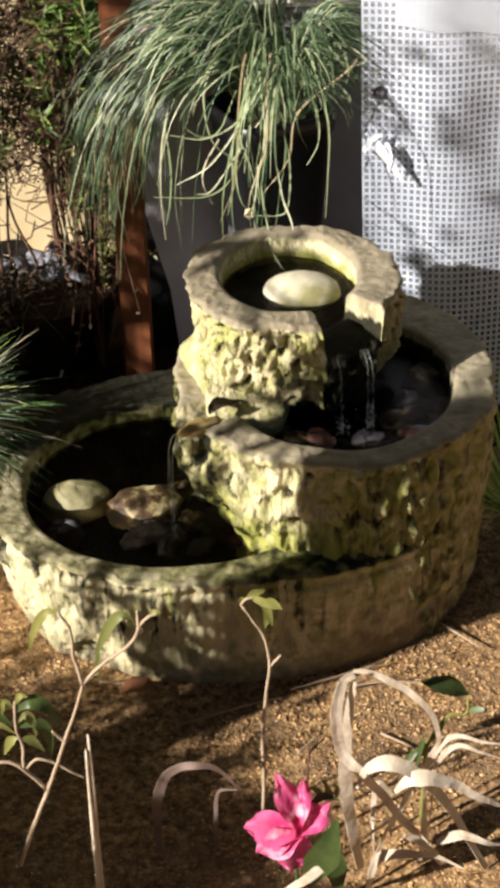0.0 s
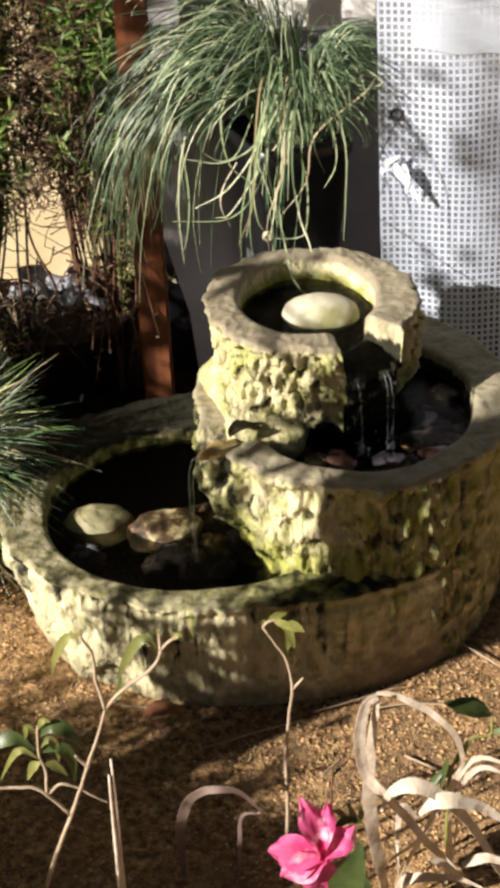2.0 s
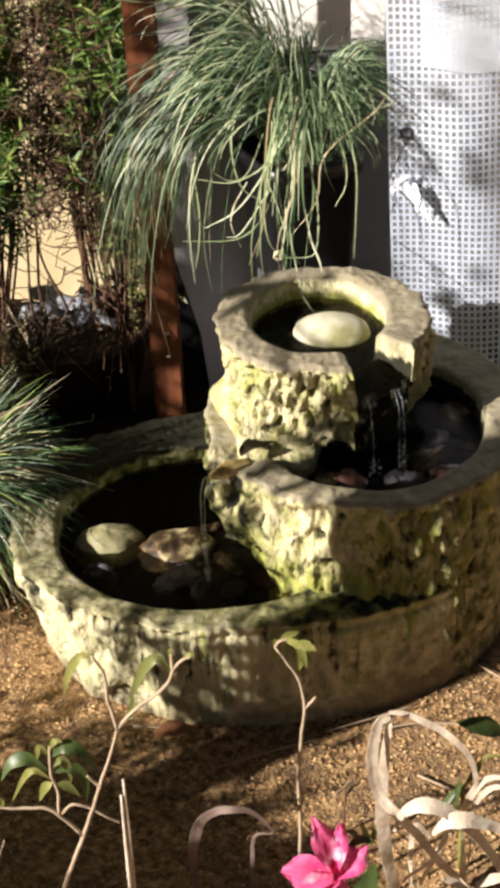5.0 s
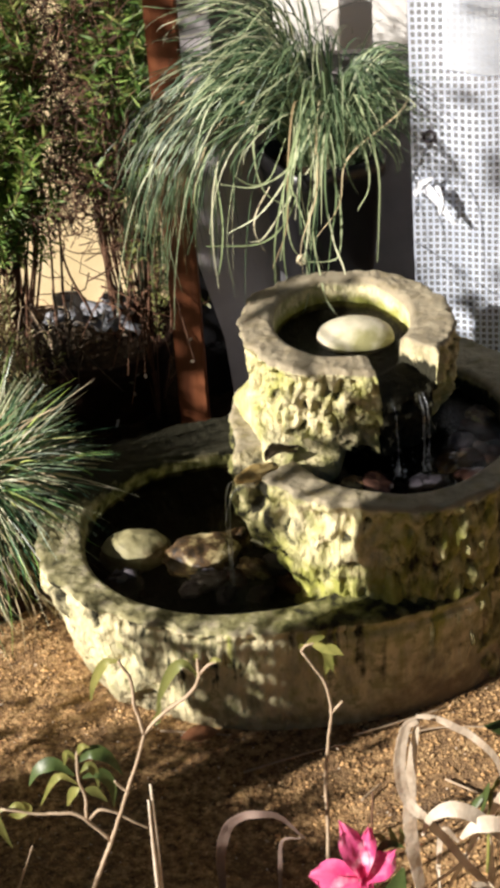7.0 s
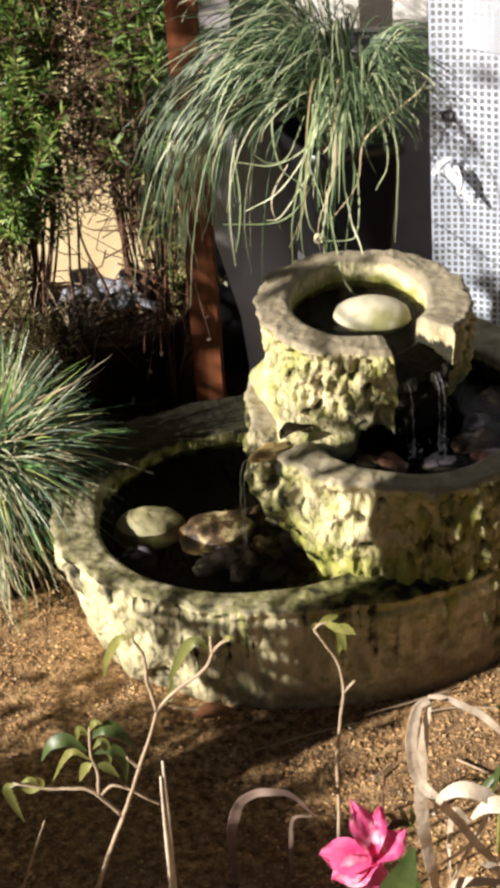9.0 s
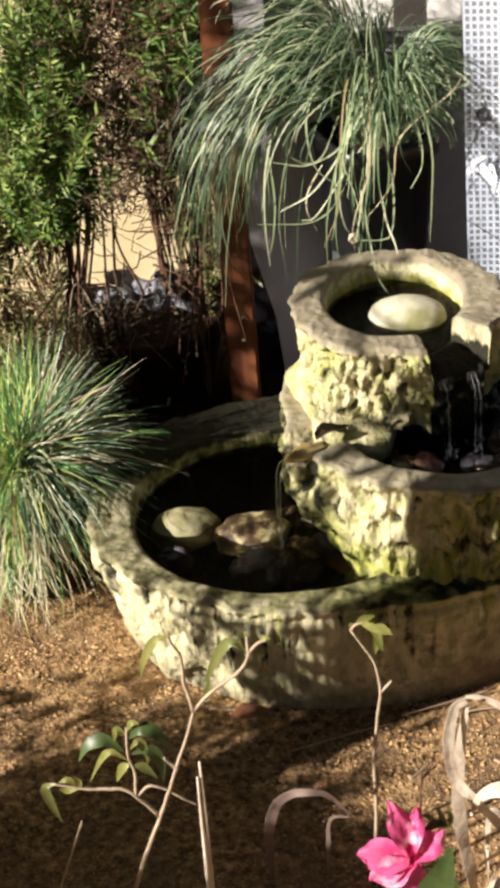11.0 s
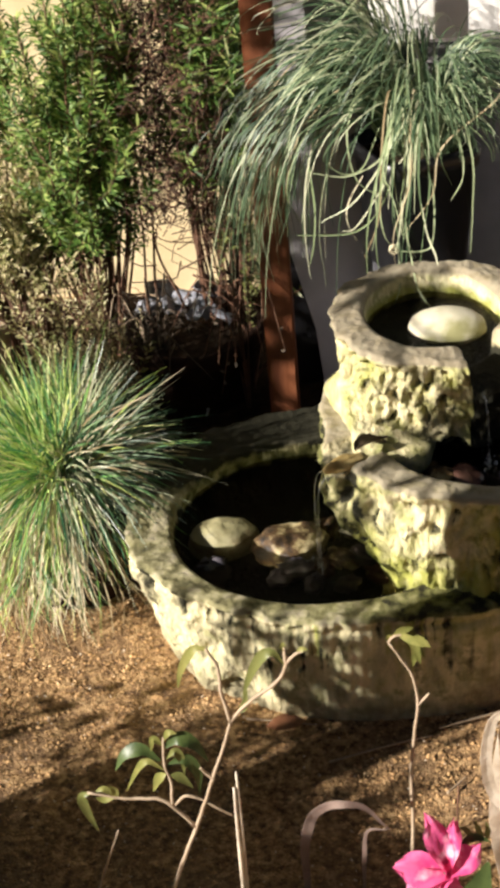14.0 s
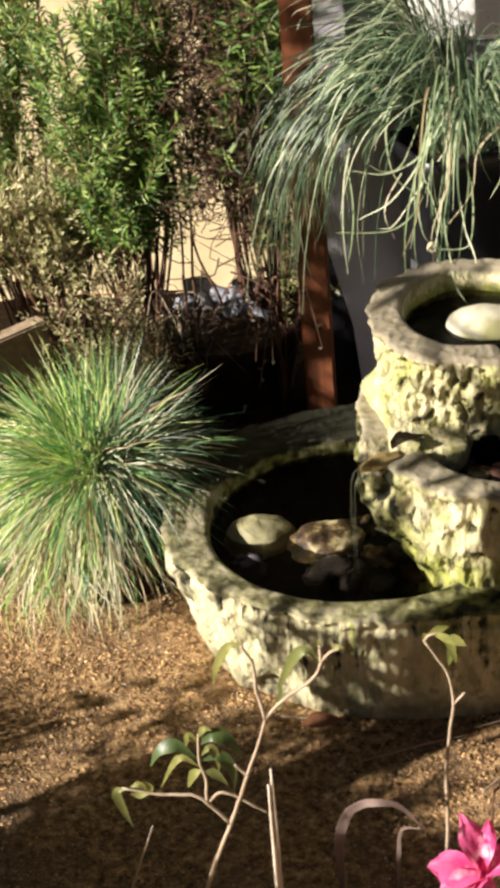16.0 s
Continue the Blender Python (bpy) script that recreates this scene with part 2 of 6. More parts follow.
# ---------------------------------------------------------------- mesh helpers
class Geo:
    """Gathers vertices and faces of one mesh."""

    def __init__(self):
        self.v, self.f = [], []

    def add(self, v, f):
        o = len(self.v)
        self.v += [tuple(p) for p in v]
        self.f += [tuple(i + o for i in q) for q in f]

    def tube(self, path, r0, r1, n=6):
        path = [Vector(p) for p in path]
        k, v, f = len(path), [], []
        side = None
        for i, p in enumerate(path):
            d = (path[min(i + 1, k - 1)] - path[max(i - 1, 0)]).normalized()
            side = (side - d * side.dot(d)).normalized() if side else d.orthogonal().normalized()
            up, r = d.cross(side), r0 + (r1 - r0) * i / max(k - 1, 1)
            v += [p + (side * math.cos(a) + up * math.sin(a)) * r for a in (2 * math.pi * j / n for j in range(n))]
        for i in range(k - 1):
            f += [(i * n + j, i * n + (j + 1) % n, (i + 1) * n + (j + 1) % n, (i + 1) * n + j) for j in range(n)]
        f += [tuple(range(n))[::-1], tuple((k - 1) * n + j for j in range(n))]
        self.add(v, f)

    def ribbon(self, path, width, flat, taper=0.15, fold=0.0, start=0.7, swell=0.15):
        """A blade along path; flat: the way its face looks; fold: depth of its keel, as part of the width."""
        path = [Vector(p) for p in path]
        k, v, f = len(path), [], []
        for i, p in enumerate(path):
            d = (path[min(i + 1, k - 1)] - path[max(i - 1, 0)]).normalized()
            u = i / (k - 1)
            s = d.cross(flat(u) if callable(flat) else flat)
            s = s.normalized() if s.length > 1e-5 else d.orthogonal().normalized()
            w = width / 2 * (1 - (1 - taper) * max(0, (u - 0.3) / 0.7) ** 1.5) * (start + (1 - start) * min(1, u / swell))
            up = s.cross(d)
            if fold:
                v += [p - s * w, p - up * (w * fold), p + s * w]
            else:
                v += [p - s * w, p + s * w]
        c = 3 if fold else 2
        for i in range(k - 1):
            f += [(i * c + j, i * c + j + 1, (i + 1) * c + j + 1, (i + 1) * c + j) for j in range(c - 1)]
        self.add(v, f)

    def leaf(self, base, way, length, width, flat, droop=0.2):
        """A pointed leaf, folded a little along its midrib."""
        base, way = Vector(base), Vector(way).normalized()
        s = way.cross(flat)
        s = s.normalized() if s.length > 1e-4 else way.orthogonal().normalized()
        up, v, f = s.cross(way), [], []
        for u, w in ((0, 0.08), (0.25, 0.8), (0.5, 1.0), (0.78, 0.6), (1, 0.03)):
            c = base + way * (length * u) - Vector((0, 0, 1)) * (droop * length * u * u)
            v += [c - s * (width / 2 * w) + up * (width * 0.12 * w), c, c + s * (width / 2 * w) + up * (width * 0.12 * w)]
        for i in range(4):
            for j in range(2):
                f.append((i * 3 + j, i * 3 + j + 1, i * 3 + j + 4, i * 3 + j + 3))
        self.add(v, f)

    def sliver(self, base, way, length, width, flat):
        """A narrow leaf of two quads."""
        s = way.cross(flat)
        s = s.normalized() * (width / 2) if s.length > 1e-4 else way.orthogonal().normalized() * (width / 2)
        m = base + way * (length * 0.45)
        self.add([base, m - s, base + way * length, m + s], [(0, 1, 2, 3)])

    def mesh(self, name, smooth=True):
        me = bpy.data.meshes.new(name)
        me.from_pydata(self.v, [], self.f)
        me.update()
        if smooth:
            me.polygons.foreach_set("use_smooth", [True] * len(me.polygons))
        return me


def part(name, geo, material, parent, label="", smooth=True, kind=""):
    ob = new(name, geo.mesh(name, smooth) if isinstance(geo, Geo) else geo)
    ob.data.materials.append(material)
    ob.parent = parent
    return tagged(ob, label=label, kind=kind)


def thing(name, geo, material, label, category, group="", kind="", smooth=True):
    ob = new(name, geo.mesh(name, smooth) if isinstance(geo, Geo) else geo)
    if material:
        ob.data.materials.append(material)
    return tagged(ob, label, category, group, kind)


def holder(name, at, label, category, group="", kind=""):
    ob = new(name)
    ob.location = at
    return tagged(ob, label, category, group, kind)


def smooth_path(pts, n=24):
    """A Catmull-Rom line through a few points."""
    pts = [Vector(p) for p in pts]
    pts = [2 * pts[0] - pts[1]] + pts + [2 * pts[-1] - pts[-2]]
    out, segs = [], len(pts) - 3
    for i in range(n + 1):
        u = i / n * segs
        k = min(int(u), segs - 1)
        t = u - k
        a, b, c, d = pts[k:k + 4]
        out.append(0.5 * ((2 * b) + (c - a) * t + (2 * a - 5 * b + 4 * c - d) * t * t + (3 * b - a - 3 * c + d) * t ** 3))
    return out


def box(geo, x0, x1, y0, y1, z0, z1):
    v = [(x, y, z) for z in (z0, z1) for y in (y0, y1) for x in (x0, x1)]
    geo.add(v, [(0, 2, 3, 1), (4, 5, 7, 6), (0, 1, 5, 4), (1, 3, 7, 5), (3, 2, 6, 7), (2, 0, 4, 6)])


def bevelled_box(name, x0, x1, y0, y1, z0, z1, w=0.004):
    g = Geo()
    box(g, x0, x1, y0, y1, z0, z1)
    bm = bmesh.new()
    bm.from_mesh(g.mesh(name, False))
    bmesh.ops.bevel(bm, geom=bm.edges[:], offset=w, segments=2, affect='EDGES')
    me = bpy.data.meshes.new(name)
    bm.to_mesh(me)
    bm.free()
    return me


def lathe(geo, profile, centre, n=48, wobble=0.0, square=0.0, turn=0.0):
    v, f = [], []
    for i, (r, z) in enumerate(profile):
        for j in range(n):
            a = 2 * math.pi * j / n
            k = (abs(math.cos(a - turn)) ** square + abs(math.sin(a - turn)) ** square) ** (-1 / square) if square else 1
            rr = k * r * (1 + wobble * noise.noise((math.cos(a) * 2, math.sin(a) * 2, z * 10)))
            v.append((centre[0] + rr * math.cos(a), centre[1] + rr * math.sin(a), centre[2] + z))
    for i in range(len(profile) - 1):
        f += [(i * n + j, i * n + (j + 1) % n, (i + 1) * n + (j + 1) % n, (i + 1) * n + j) for j in range(n)]
    f.append(tuple((len(profile) - 1) * n + j for j in range(n)))
    geo.add(v, f)


def lump(seed, size, rough=0.12, rings=14, segs=22, freq=2.2):
    """A rounded stone of the given half sizes."""
    g, v, f = Geo(), [], []
    for i in range(rings + 1):
        th = math.pi * i / rings
        for j in range(segs):
            ph = 2 * math.pi * j / segs
            d = Vector((math.sin(th) * math.cos(ph), math.sin(th) * math.sin(ph), math.cos(th)))
            k = 1 + rough * noise.fractal(d * freq + Vector((seed * 7.3, 0, seed)), 1.0, 2.0, 4)
            v.append((d.x * size[0] * k, d.y * size[1] * k, d.z * size[2] * k))
    for i in range(rings):
        f += [(i * segs + j, (i + 1) * segs + j, (i + 1) * segs + (j + 1) % segs, i * segs + (j + 1) % segs) for j in range(segs)]
    g.add(v, f)
    return g


# ---------------------------------------------------------------- ground
def ground():
    g = Geo()
    xs = [-60, -20, -6, -2.5] + [-1.2 + 0.03 * i for i in range(81)] + [2.5, 6, 20, 60]
    ys = [-60, -20, -6, -2.5] + [-1.2 + 0.03 * i for i in range(81)] + [2.5, 6, 20, 60, 300]
    v = []
    for y in ys:
        for x in xs:
            near = abs(x) < 1.25 and abs(y) < 1.25
            v.append((x, y, 0.012 * noise.noise((x * 2.5, y * 2.5, 0)) + 0.004 * noise.noise((x * 11, y * 11, 3)) - 0.004 if near else -0.004))
    w = len(xs)
    g.add(v, [(r * w + c, r * w + c + 1, (r + 1) * w + c + 1, (r + 1) * w + c) for r in range(len(ys) - 1) for c in range(w - 1)])
    return thing("ground", g, SAND, "bare brown sandy garden soil with fine grit", "ground", kind="structure")


ground()


def shade_strip():
    """A near-black strip added for the shade on the ground under the pots and shrubs behind the fountain."""
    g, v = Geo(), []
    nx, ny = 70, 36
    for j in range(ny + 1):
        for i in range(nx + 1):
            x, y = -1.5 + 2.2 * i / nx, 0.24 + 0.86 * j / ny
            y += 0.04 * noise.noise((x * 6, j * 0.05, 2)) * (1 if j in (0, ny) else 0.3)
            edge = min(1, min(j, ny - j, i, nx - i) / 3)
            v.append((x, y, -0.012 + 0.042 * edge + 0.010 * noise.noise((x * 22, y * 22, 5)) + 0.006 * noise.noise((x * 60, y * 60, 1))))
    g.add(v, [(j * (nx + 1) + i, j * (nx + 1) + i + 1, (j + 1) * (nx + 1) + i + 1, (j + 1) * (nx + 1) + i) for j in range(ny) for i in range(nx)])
    thing("shade_strip_ground", g, SHADESTRIP, "near-black strip for the shaded ground under the potted plants", "ground", kind="structure")


shade_strip()


# ---------------------------------------------------------------- fountain
def ellipse_reach(c, e, a, b, power, ang):
    """How far from c, on the way ang, the superellipse round e with half axes a, b lies."""
    lo, hi = 0.0, 1.2
    for _ in range(26):
        r = (lo + hi) / 2
        x, y = c[0] + r * math.cos(ang) - e[0], c[1] + r * math.sin(ang) - e[1]
        if abs(x / a) ** power + abs(y / b) ** power < 1:
            lo = r
        else:
            hi = r
    return lo


def around(ang, at, width):
    d = (ang - at + math.pi) % (2 * math.pi) - math.pi
    return math.exp(-(d / width) ** 2)


def billow(q):
    return min(1.0, 1.9 * abs(noise.noise(q)))


def crust(p, scale, tall=1.0):
    """Flaked plates with eaten-out pits: height from about -0.6 to 0.5, and how deep in a pit the point lies."""
    q = Vector((p.x * scale, p.y * scale, p.z * scale * tall))
    w = noise.noise_vector(q * 0.7) * 0.6
    plate = math.tanh(2.6 * noise.noise(q * 0.75 + w))
    flake = math.tanh(3.0 * noise.noise(q * 1.8 + w * 1.3 + Vector((7, 2, 5))))
    pit = max(-0.11, min(0.0, noise.noise(q * 1.9 + w + Vector((9, 1, 3))) + 0.30)) + max(-0.05, min(0.0, noise.noise(q * 4.5 + Vector((4, 1, 8))) + 0.33))
    fold = billow(q * 0.9 + w + Vector((2, 2, 6)))
    h = 0.26 * plate + 0.16 * flake + 0.22 * noise.fractal(q * 2.4, 0.8, 2.1, 4) + 2.6 * pit + 0.30 * (fold - 0.4)
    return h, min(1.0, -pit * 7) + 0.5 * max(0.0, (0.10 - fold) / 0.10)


def ripple(p, scale, tall):
    """Crinkles like wet cloth: rounded ridges parted by thin creases."""
    q = Vector((p.x * scale, p.y * scale, p.z * scale * tall))
    w = noise.noise_vector(q * 0.5) * 0.9
    a, b = billow(q + w), billow(q * 2.2 + w * 1.6 + Vector((5, 1, 7)))
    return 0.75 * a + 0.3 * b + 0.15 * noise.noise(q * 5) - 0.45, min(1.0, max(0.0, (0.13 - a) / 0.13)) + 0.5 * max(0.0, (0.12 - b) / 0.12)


def drape(p, a, freq):
    """Runnels like melted wax that hang down a wall."""
    w = 0.25 * noise.noise((a * freq * 0.4, p.z * 14, 2))
    n1, n2 = noise.noise((a * freq + w, p.z * 5, 6)), noise.noise((a * freq * 2.3 + w * 2, p.z * 11, 9))
    return 0.7 * n1 + 0.35 * n2 + 0.25 * noise.noise(p * 60), min(1.0, max(0.0, -n1 - 0.15) * 1.6)


def basin(name, c, outer, inner, profile, z_foot, z_rim, z_floor, parent, label, relief, growth, spout=None, bulge=(), n=300):
    """One tier: a rough wall, a flat worn rim and a bowl. outer, inner: (centre, a, b, power); profile(a, u): scale of the outer line up the wall.
    relief(a, u, p): (metres, crease); spout: (angle, half width, depth, edge) of a notch; bulge: (angle, width, metres) pushes of the outer line."""
    rows_wall, rows_in = 72, 16
    rings = [("wall", i / rows_wall) for i in range(rows_wall + 1)]
    rings += [("edge", 0.35), ("edge", 0.8)] + [("rim", i / 14) for i in range(14)] + [("lip", 0.0), ("lip", 0.6)]
    rings += [("in", i / rows_in) for i in range(1, rows_in + 1)] + [("floor", u) for u in (0.75, 0.5, 0.25)]
    turn = [2 * math.pi * j / n for j in range(n)]
    reach_out = [ellipse_reach(c, *outer, a) + sum(m * around(a, at, w) for at, w, m in bulge) for a in turn]
    reach_in = [ellipse_reach(c, *inner, a) for a in turn]
    v, f, g = [], [], []
    for kind, u in rings:
        for j, a in enumerate(turn):
            ca, sa, ro, ri = math.cos(a), math.sin(a), reach_out[j], reach_in[j]
            gap = abs((a - spout[0] + math.pi) % (2 * math.pi) - math.pi) / spout[1] if spout else 9
            gap += 0.05 * noise.noise((a * 14, u * 3, c[0] * 20)) + (0.07 * noise.noise((u * 7, c[0] * 9, 3 if a > spout[0] else 8)) if kind == "rim" and spout else 0)
            notch = spout[2] * min(1, max(0, (1 + spout[3] - gap) / spout[3])) if spout else 0
            if kind in ("rim", "lip", "in"):
                notch *= 0.72 if kind != "rim" else 1 - 0.28 * u
            zr = z_rim + 0.004 * noise.noise((ca * 2.5 + c[0] * 9, sa * 2.5, 5)) - notch
            ragged = 0.006 * noise.noise((ca * ro * 40, sa * ro * 40, 8)) + 0.004 * noise.noise((ca * ro * 90, sa * ro * 90, 2)) + 0.007 * noise.noise((ca * ro * 17, sa * ro * 17, 12))
            crease = 0.0
            if kind == "wall":
                z = z_foot + (zr - 0.008 - z_foot) * u
                r = ro * profile(a, u)
                h, crease = relief(a, u, Vector((c[0] + ca * r, c[1] + sa * r, z)))
                r += h * min(1, (1 - u) / 0.05 + 0.25) + ragged * u - 0.006 * math.exp(-((u - 0.93) / 0.035) ** 2)
            elif kind == "edge":
                z, r = zr - 0.008 * (1 - u), ro - 0.004 * u + ragged
            elif kind == "rim":
                r = (ro - 0.006) * (1 - u) + (ri + 0.005) * u + ragged * (1 - u) ** 2
                z = zr + 0.003 * noise.noise((ca * r * 30, sa * r * 30, 4)) + 0.0020 * noise.noise((ca * r * 90, sa * r * 90, 7))
            elif kind == "lip":
                z, r = zr - 0.003 - 0.008 * u, ri + 0.003 - 0.004 * u
            elif kind == "in":
                z = (zr - 0.012) * (1 - u) + z_floor * u
                r = ri * (1 - 0.16 * u ** 3) + 0.004 * noise.noise((ca * ri * 25, sa * ri * 25, z * 30))
            else:
                z, r = z_floor - 0.003 + 0.004 * noise.noise((ca * ri * u * 30, sa * ri * u * 30, 1)), ri * 0.84 * u
            v.append((c[0] + ca * r, c[1] + sa * r, z))
            m = growth(kind, u, a, v[-1], notch / spout[2] if spout else 0.0)
            # shade of pits and creases is painted into the dark channel
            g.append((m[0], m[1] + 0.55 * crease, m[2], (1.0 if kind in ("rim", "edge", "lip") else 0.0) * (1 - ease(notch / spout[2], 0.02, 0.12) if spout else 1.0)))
    for i in range(len(rings) - 1):
        f += [(i * n + j, i * n + (j + 1) % n, (i + 1) * n + (j + 1) % n, (i + 1) * n + j) for j in range(n)]
    f.append(tuple((len(rings) - 1) * n + j for j in range(n)))
    geo = Geo()
    geo.add(v, f)
    me = geo.mesh(name)
    att = me.color_attributes.new("growth", 'FLOAT_COLOR', 'POINT')
    att.data.foreach_set("color", np.array(g, dtype=np.float32).ravel())
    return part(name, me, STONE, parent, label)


def pool(name, c, inner, z, parent, n=72):
    geo = Geo()
    v = [(c[0], c[1], z)]
    for k in range(1, 9):
        for j in range(n):
            a = 2 * math.pi * j / n
            r = (ellipse_reach(c, *inner, a) + 0.004) * k / 8
            v.append((c[0] + r * math.cos(a), c[1] + r * math.sin(a), z + 0.0012 * noise.noise((v[0][0] + r * math.cos(a) * 30, r * math.sin(a) * 30, 2))))
    f = [(0, 1 + j, 1 + (j + 1) % n) for j in range(n)]
    for k in range(7):
        f += [(1 + k * n + j, 1 + (k + 1) * n + j, 1 + (k + 1) * n + (j + 1) % n, 1 + k * n + (j + 1) % n) for j in range(n)]
    geo.add(v, f)
    return part(name, geo, WATER, parent, "clear shallow dark water")


fountain = holder("stone_fountain", (0, 0, 0), "three-tiered mossy cast-stone garden fountain standing on bare soil", "fountain")

BASE_C, BASE_IN = (-0.03, -0.07), ((-0.03, -0.07), 0.236, 0.222, 2.2)
MID_C, MID_IN = (0.212, -0.06), ((0.215, -0.066), 0.172, 0.192, 2.0)
TOP_C, TOP_IN = (0.150, 0.030), ((0.149, 0.033), 0.103, 0.126, 2.0)


def ease(x, lo, hi):
    k = min(1.0, max(0.0, (x - lo) / (hi - lo)))
    return k * k * (3 - 2 * k)


def growth_shade_base(kind, u, a, p, cut):
    x, y, z = p
    # bowl sides and floor go darker with depth
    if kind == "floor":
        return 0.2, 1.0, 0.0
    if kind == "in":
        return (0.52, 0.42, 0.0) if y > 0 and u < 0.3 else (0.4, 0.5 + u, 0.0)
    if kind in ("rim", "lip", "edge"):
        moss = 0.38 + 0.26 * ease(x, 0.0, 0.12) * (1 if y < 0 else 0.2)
        # back rim darkened for the shade it lies in
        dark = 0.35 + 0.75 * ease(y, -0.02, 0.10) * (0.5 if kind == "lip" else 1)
        # front rim past the middle darkened too, shade put into its colour
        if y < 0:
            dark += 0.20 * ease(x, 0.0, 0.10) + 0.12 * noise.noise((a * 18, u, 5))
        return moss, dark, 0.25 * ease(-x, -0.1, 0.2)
    # wall: bleached crust to one side, green runs in the middle, plain brown beyond
    runs = noise.noise((a * 15, 4, u * 0.7)) + 0.5 * noise.noise((a * 38, 1, u))
    hang = ease(u, 0.42 - 0.35 * noise.noise((a * 24, 1, 1)), 0.95)
    moss = 0.20 + 1.2 * max(0, runs) * hang * ease(x, -0.16, 0.0)
    dark = 0.06 + 1.25 * max(0, noise.noise((a * 17, u * 0.9, 3)) + 0.3 * noise.noise((a * 45, u * 1.5, 8))) * ease(u, 0.1, 0.6) * ease(x, -0.28, -0.10) * (1 - 0.8 * ease(x, 0.05, 0.18))
    streak = max(0, noise.noise((a * 26, u * 0.5, 12)) + 0.4 * noise.noise((a * 70, u, 2)) - 0.05)
    dark = min(dark + 1.3 * streak * ease(u, 0.25 + 0.3 * noise.noise((a * 40, 7, 1)), 0.9) * ease(x, -0.20, -0.06) * (1 - ease(x, 0.20, 0.30)), 0.53)
    moss += 0.22 * ease(x, 0.06, 0.16) * (1 - ease(x, 0.24, 0.32)) * hang
    soil = 0.42 * (1 - ease(u, 0.0, 0.45)) + 0.44 * ease(x, 0.10, 0.26) * (1 - 0.7 * ease(u, 0.4, 0.9))
    return moss, dark, soil


def growth_shade_mid(kind, u, a, p, cut):
    x, y, z = p
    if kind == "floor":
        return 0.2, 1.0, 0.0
    # bowl sides darker with depth
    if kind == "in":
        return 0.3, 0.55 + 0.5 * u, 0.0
    if kind in ("rim", "edge", "lip"):
        return 0.2, 0.14 + 0.4 * cut, 0.32
    moss = 0.30 + 0.36 * (1 - ease(z, 0.19, 0.27)) * (1 - ease(abs(x - 0.11), 0.05, 0.16)) + 0.10 * noise.noise((x * 24, y * 24, z * 20))
    dark = 0.06
    # side facet: moss, and a darker tint for the shade on it
    if x < 0.06:
        moss, dark = moss + 0.22 * ease(0.06 - x, 0.0, 0.04), 0.10 + 0.34 * ease(0.06 - x, 0.0, 0.05)
    fold = noise.noise((a * 11, z * 9, 4)) + 0.6 * noise.noise((a * 27, z * 22, 8))
    # stretch past the sun's edge: mossier folds, its shade deepened in the colour
    moss += (0.20 + 0.25 * fold) * ease(x, 0.16, 0.20) * (1 - 0.35 * ease(x, 0.30, 0.42))
    dark += (0.24 - 0.30 * fold) * ease(x, 0.17, 0.20) * (1 - 0.5 * ease(x, 0.34, 0.46))
    soil = 0.30 * ease(0.25 - z, 0.0, 0.16) * ease(x, 0.20, 0.34) 
    return moss, dark, soil


def growth_shade_top(kind, u, a, p, cut):
    x, y, z = p
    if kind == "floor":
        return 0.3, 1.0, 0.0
    # bowl sides darker with depth
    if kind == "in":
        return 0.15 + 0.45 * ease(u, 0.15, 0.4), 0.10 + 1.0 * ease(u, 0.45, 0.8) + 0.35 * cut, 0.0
    if kind in ("rim", "edge", "lip"):
        return 0.15, 0.14 + 0.9 * ease(cut, 0.5, 0.68), 0.40 * (1 - ease(cut, 0.5, 0.68))
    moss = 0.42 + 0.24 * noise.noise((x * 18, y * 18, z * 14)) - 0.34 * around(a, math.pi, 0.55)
    # dark: wet below the notch; wall foot tinted for the undercut's shade
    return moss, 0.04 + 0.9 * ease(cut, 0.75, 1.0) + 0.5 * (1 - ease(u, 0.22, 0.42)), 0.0


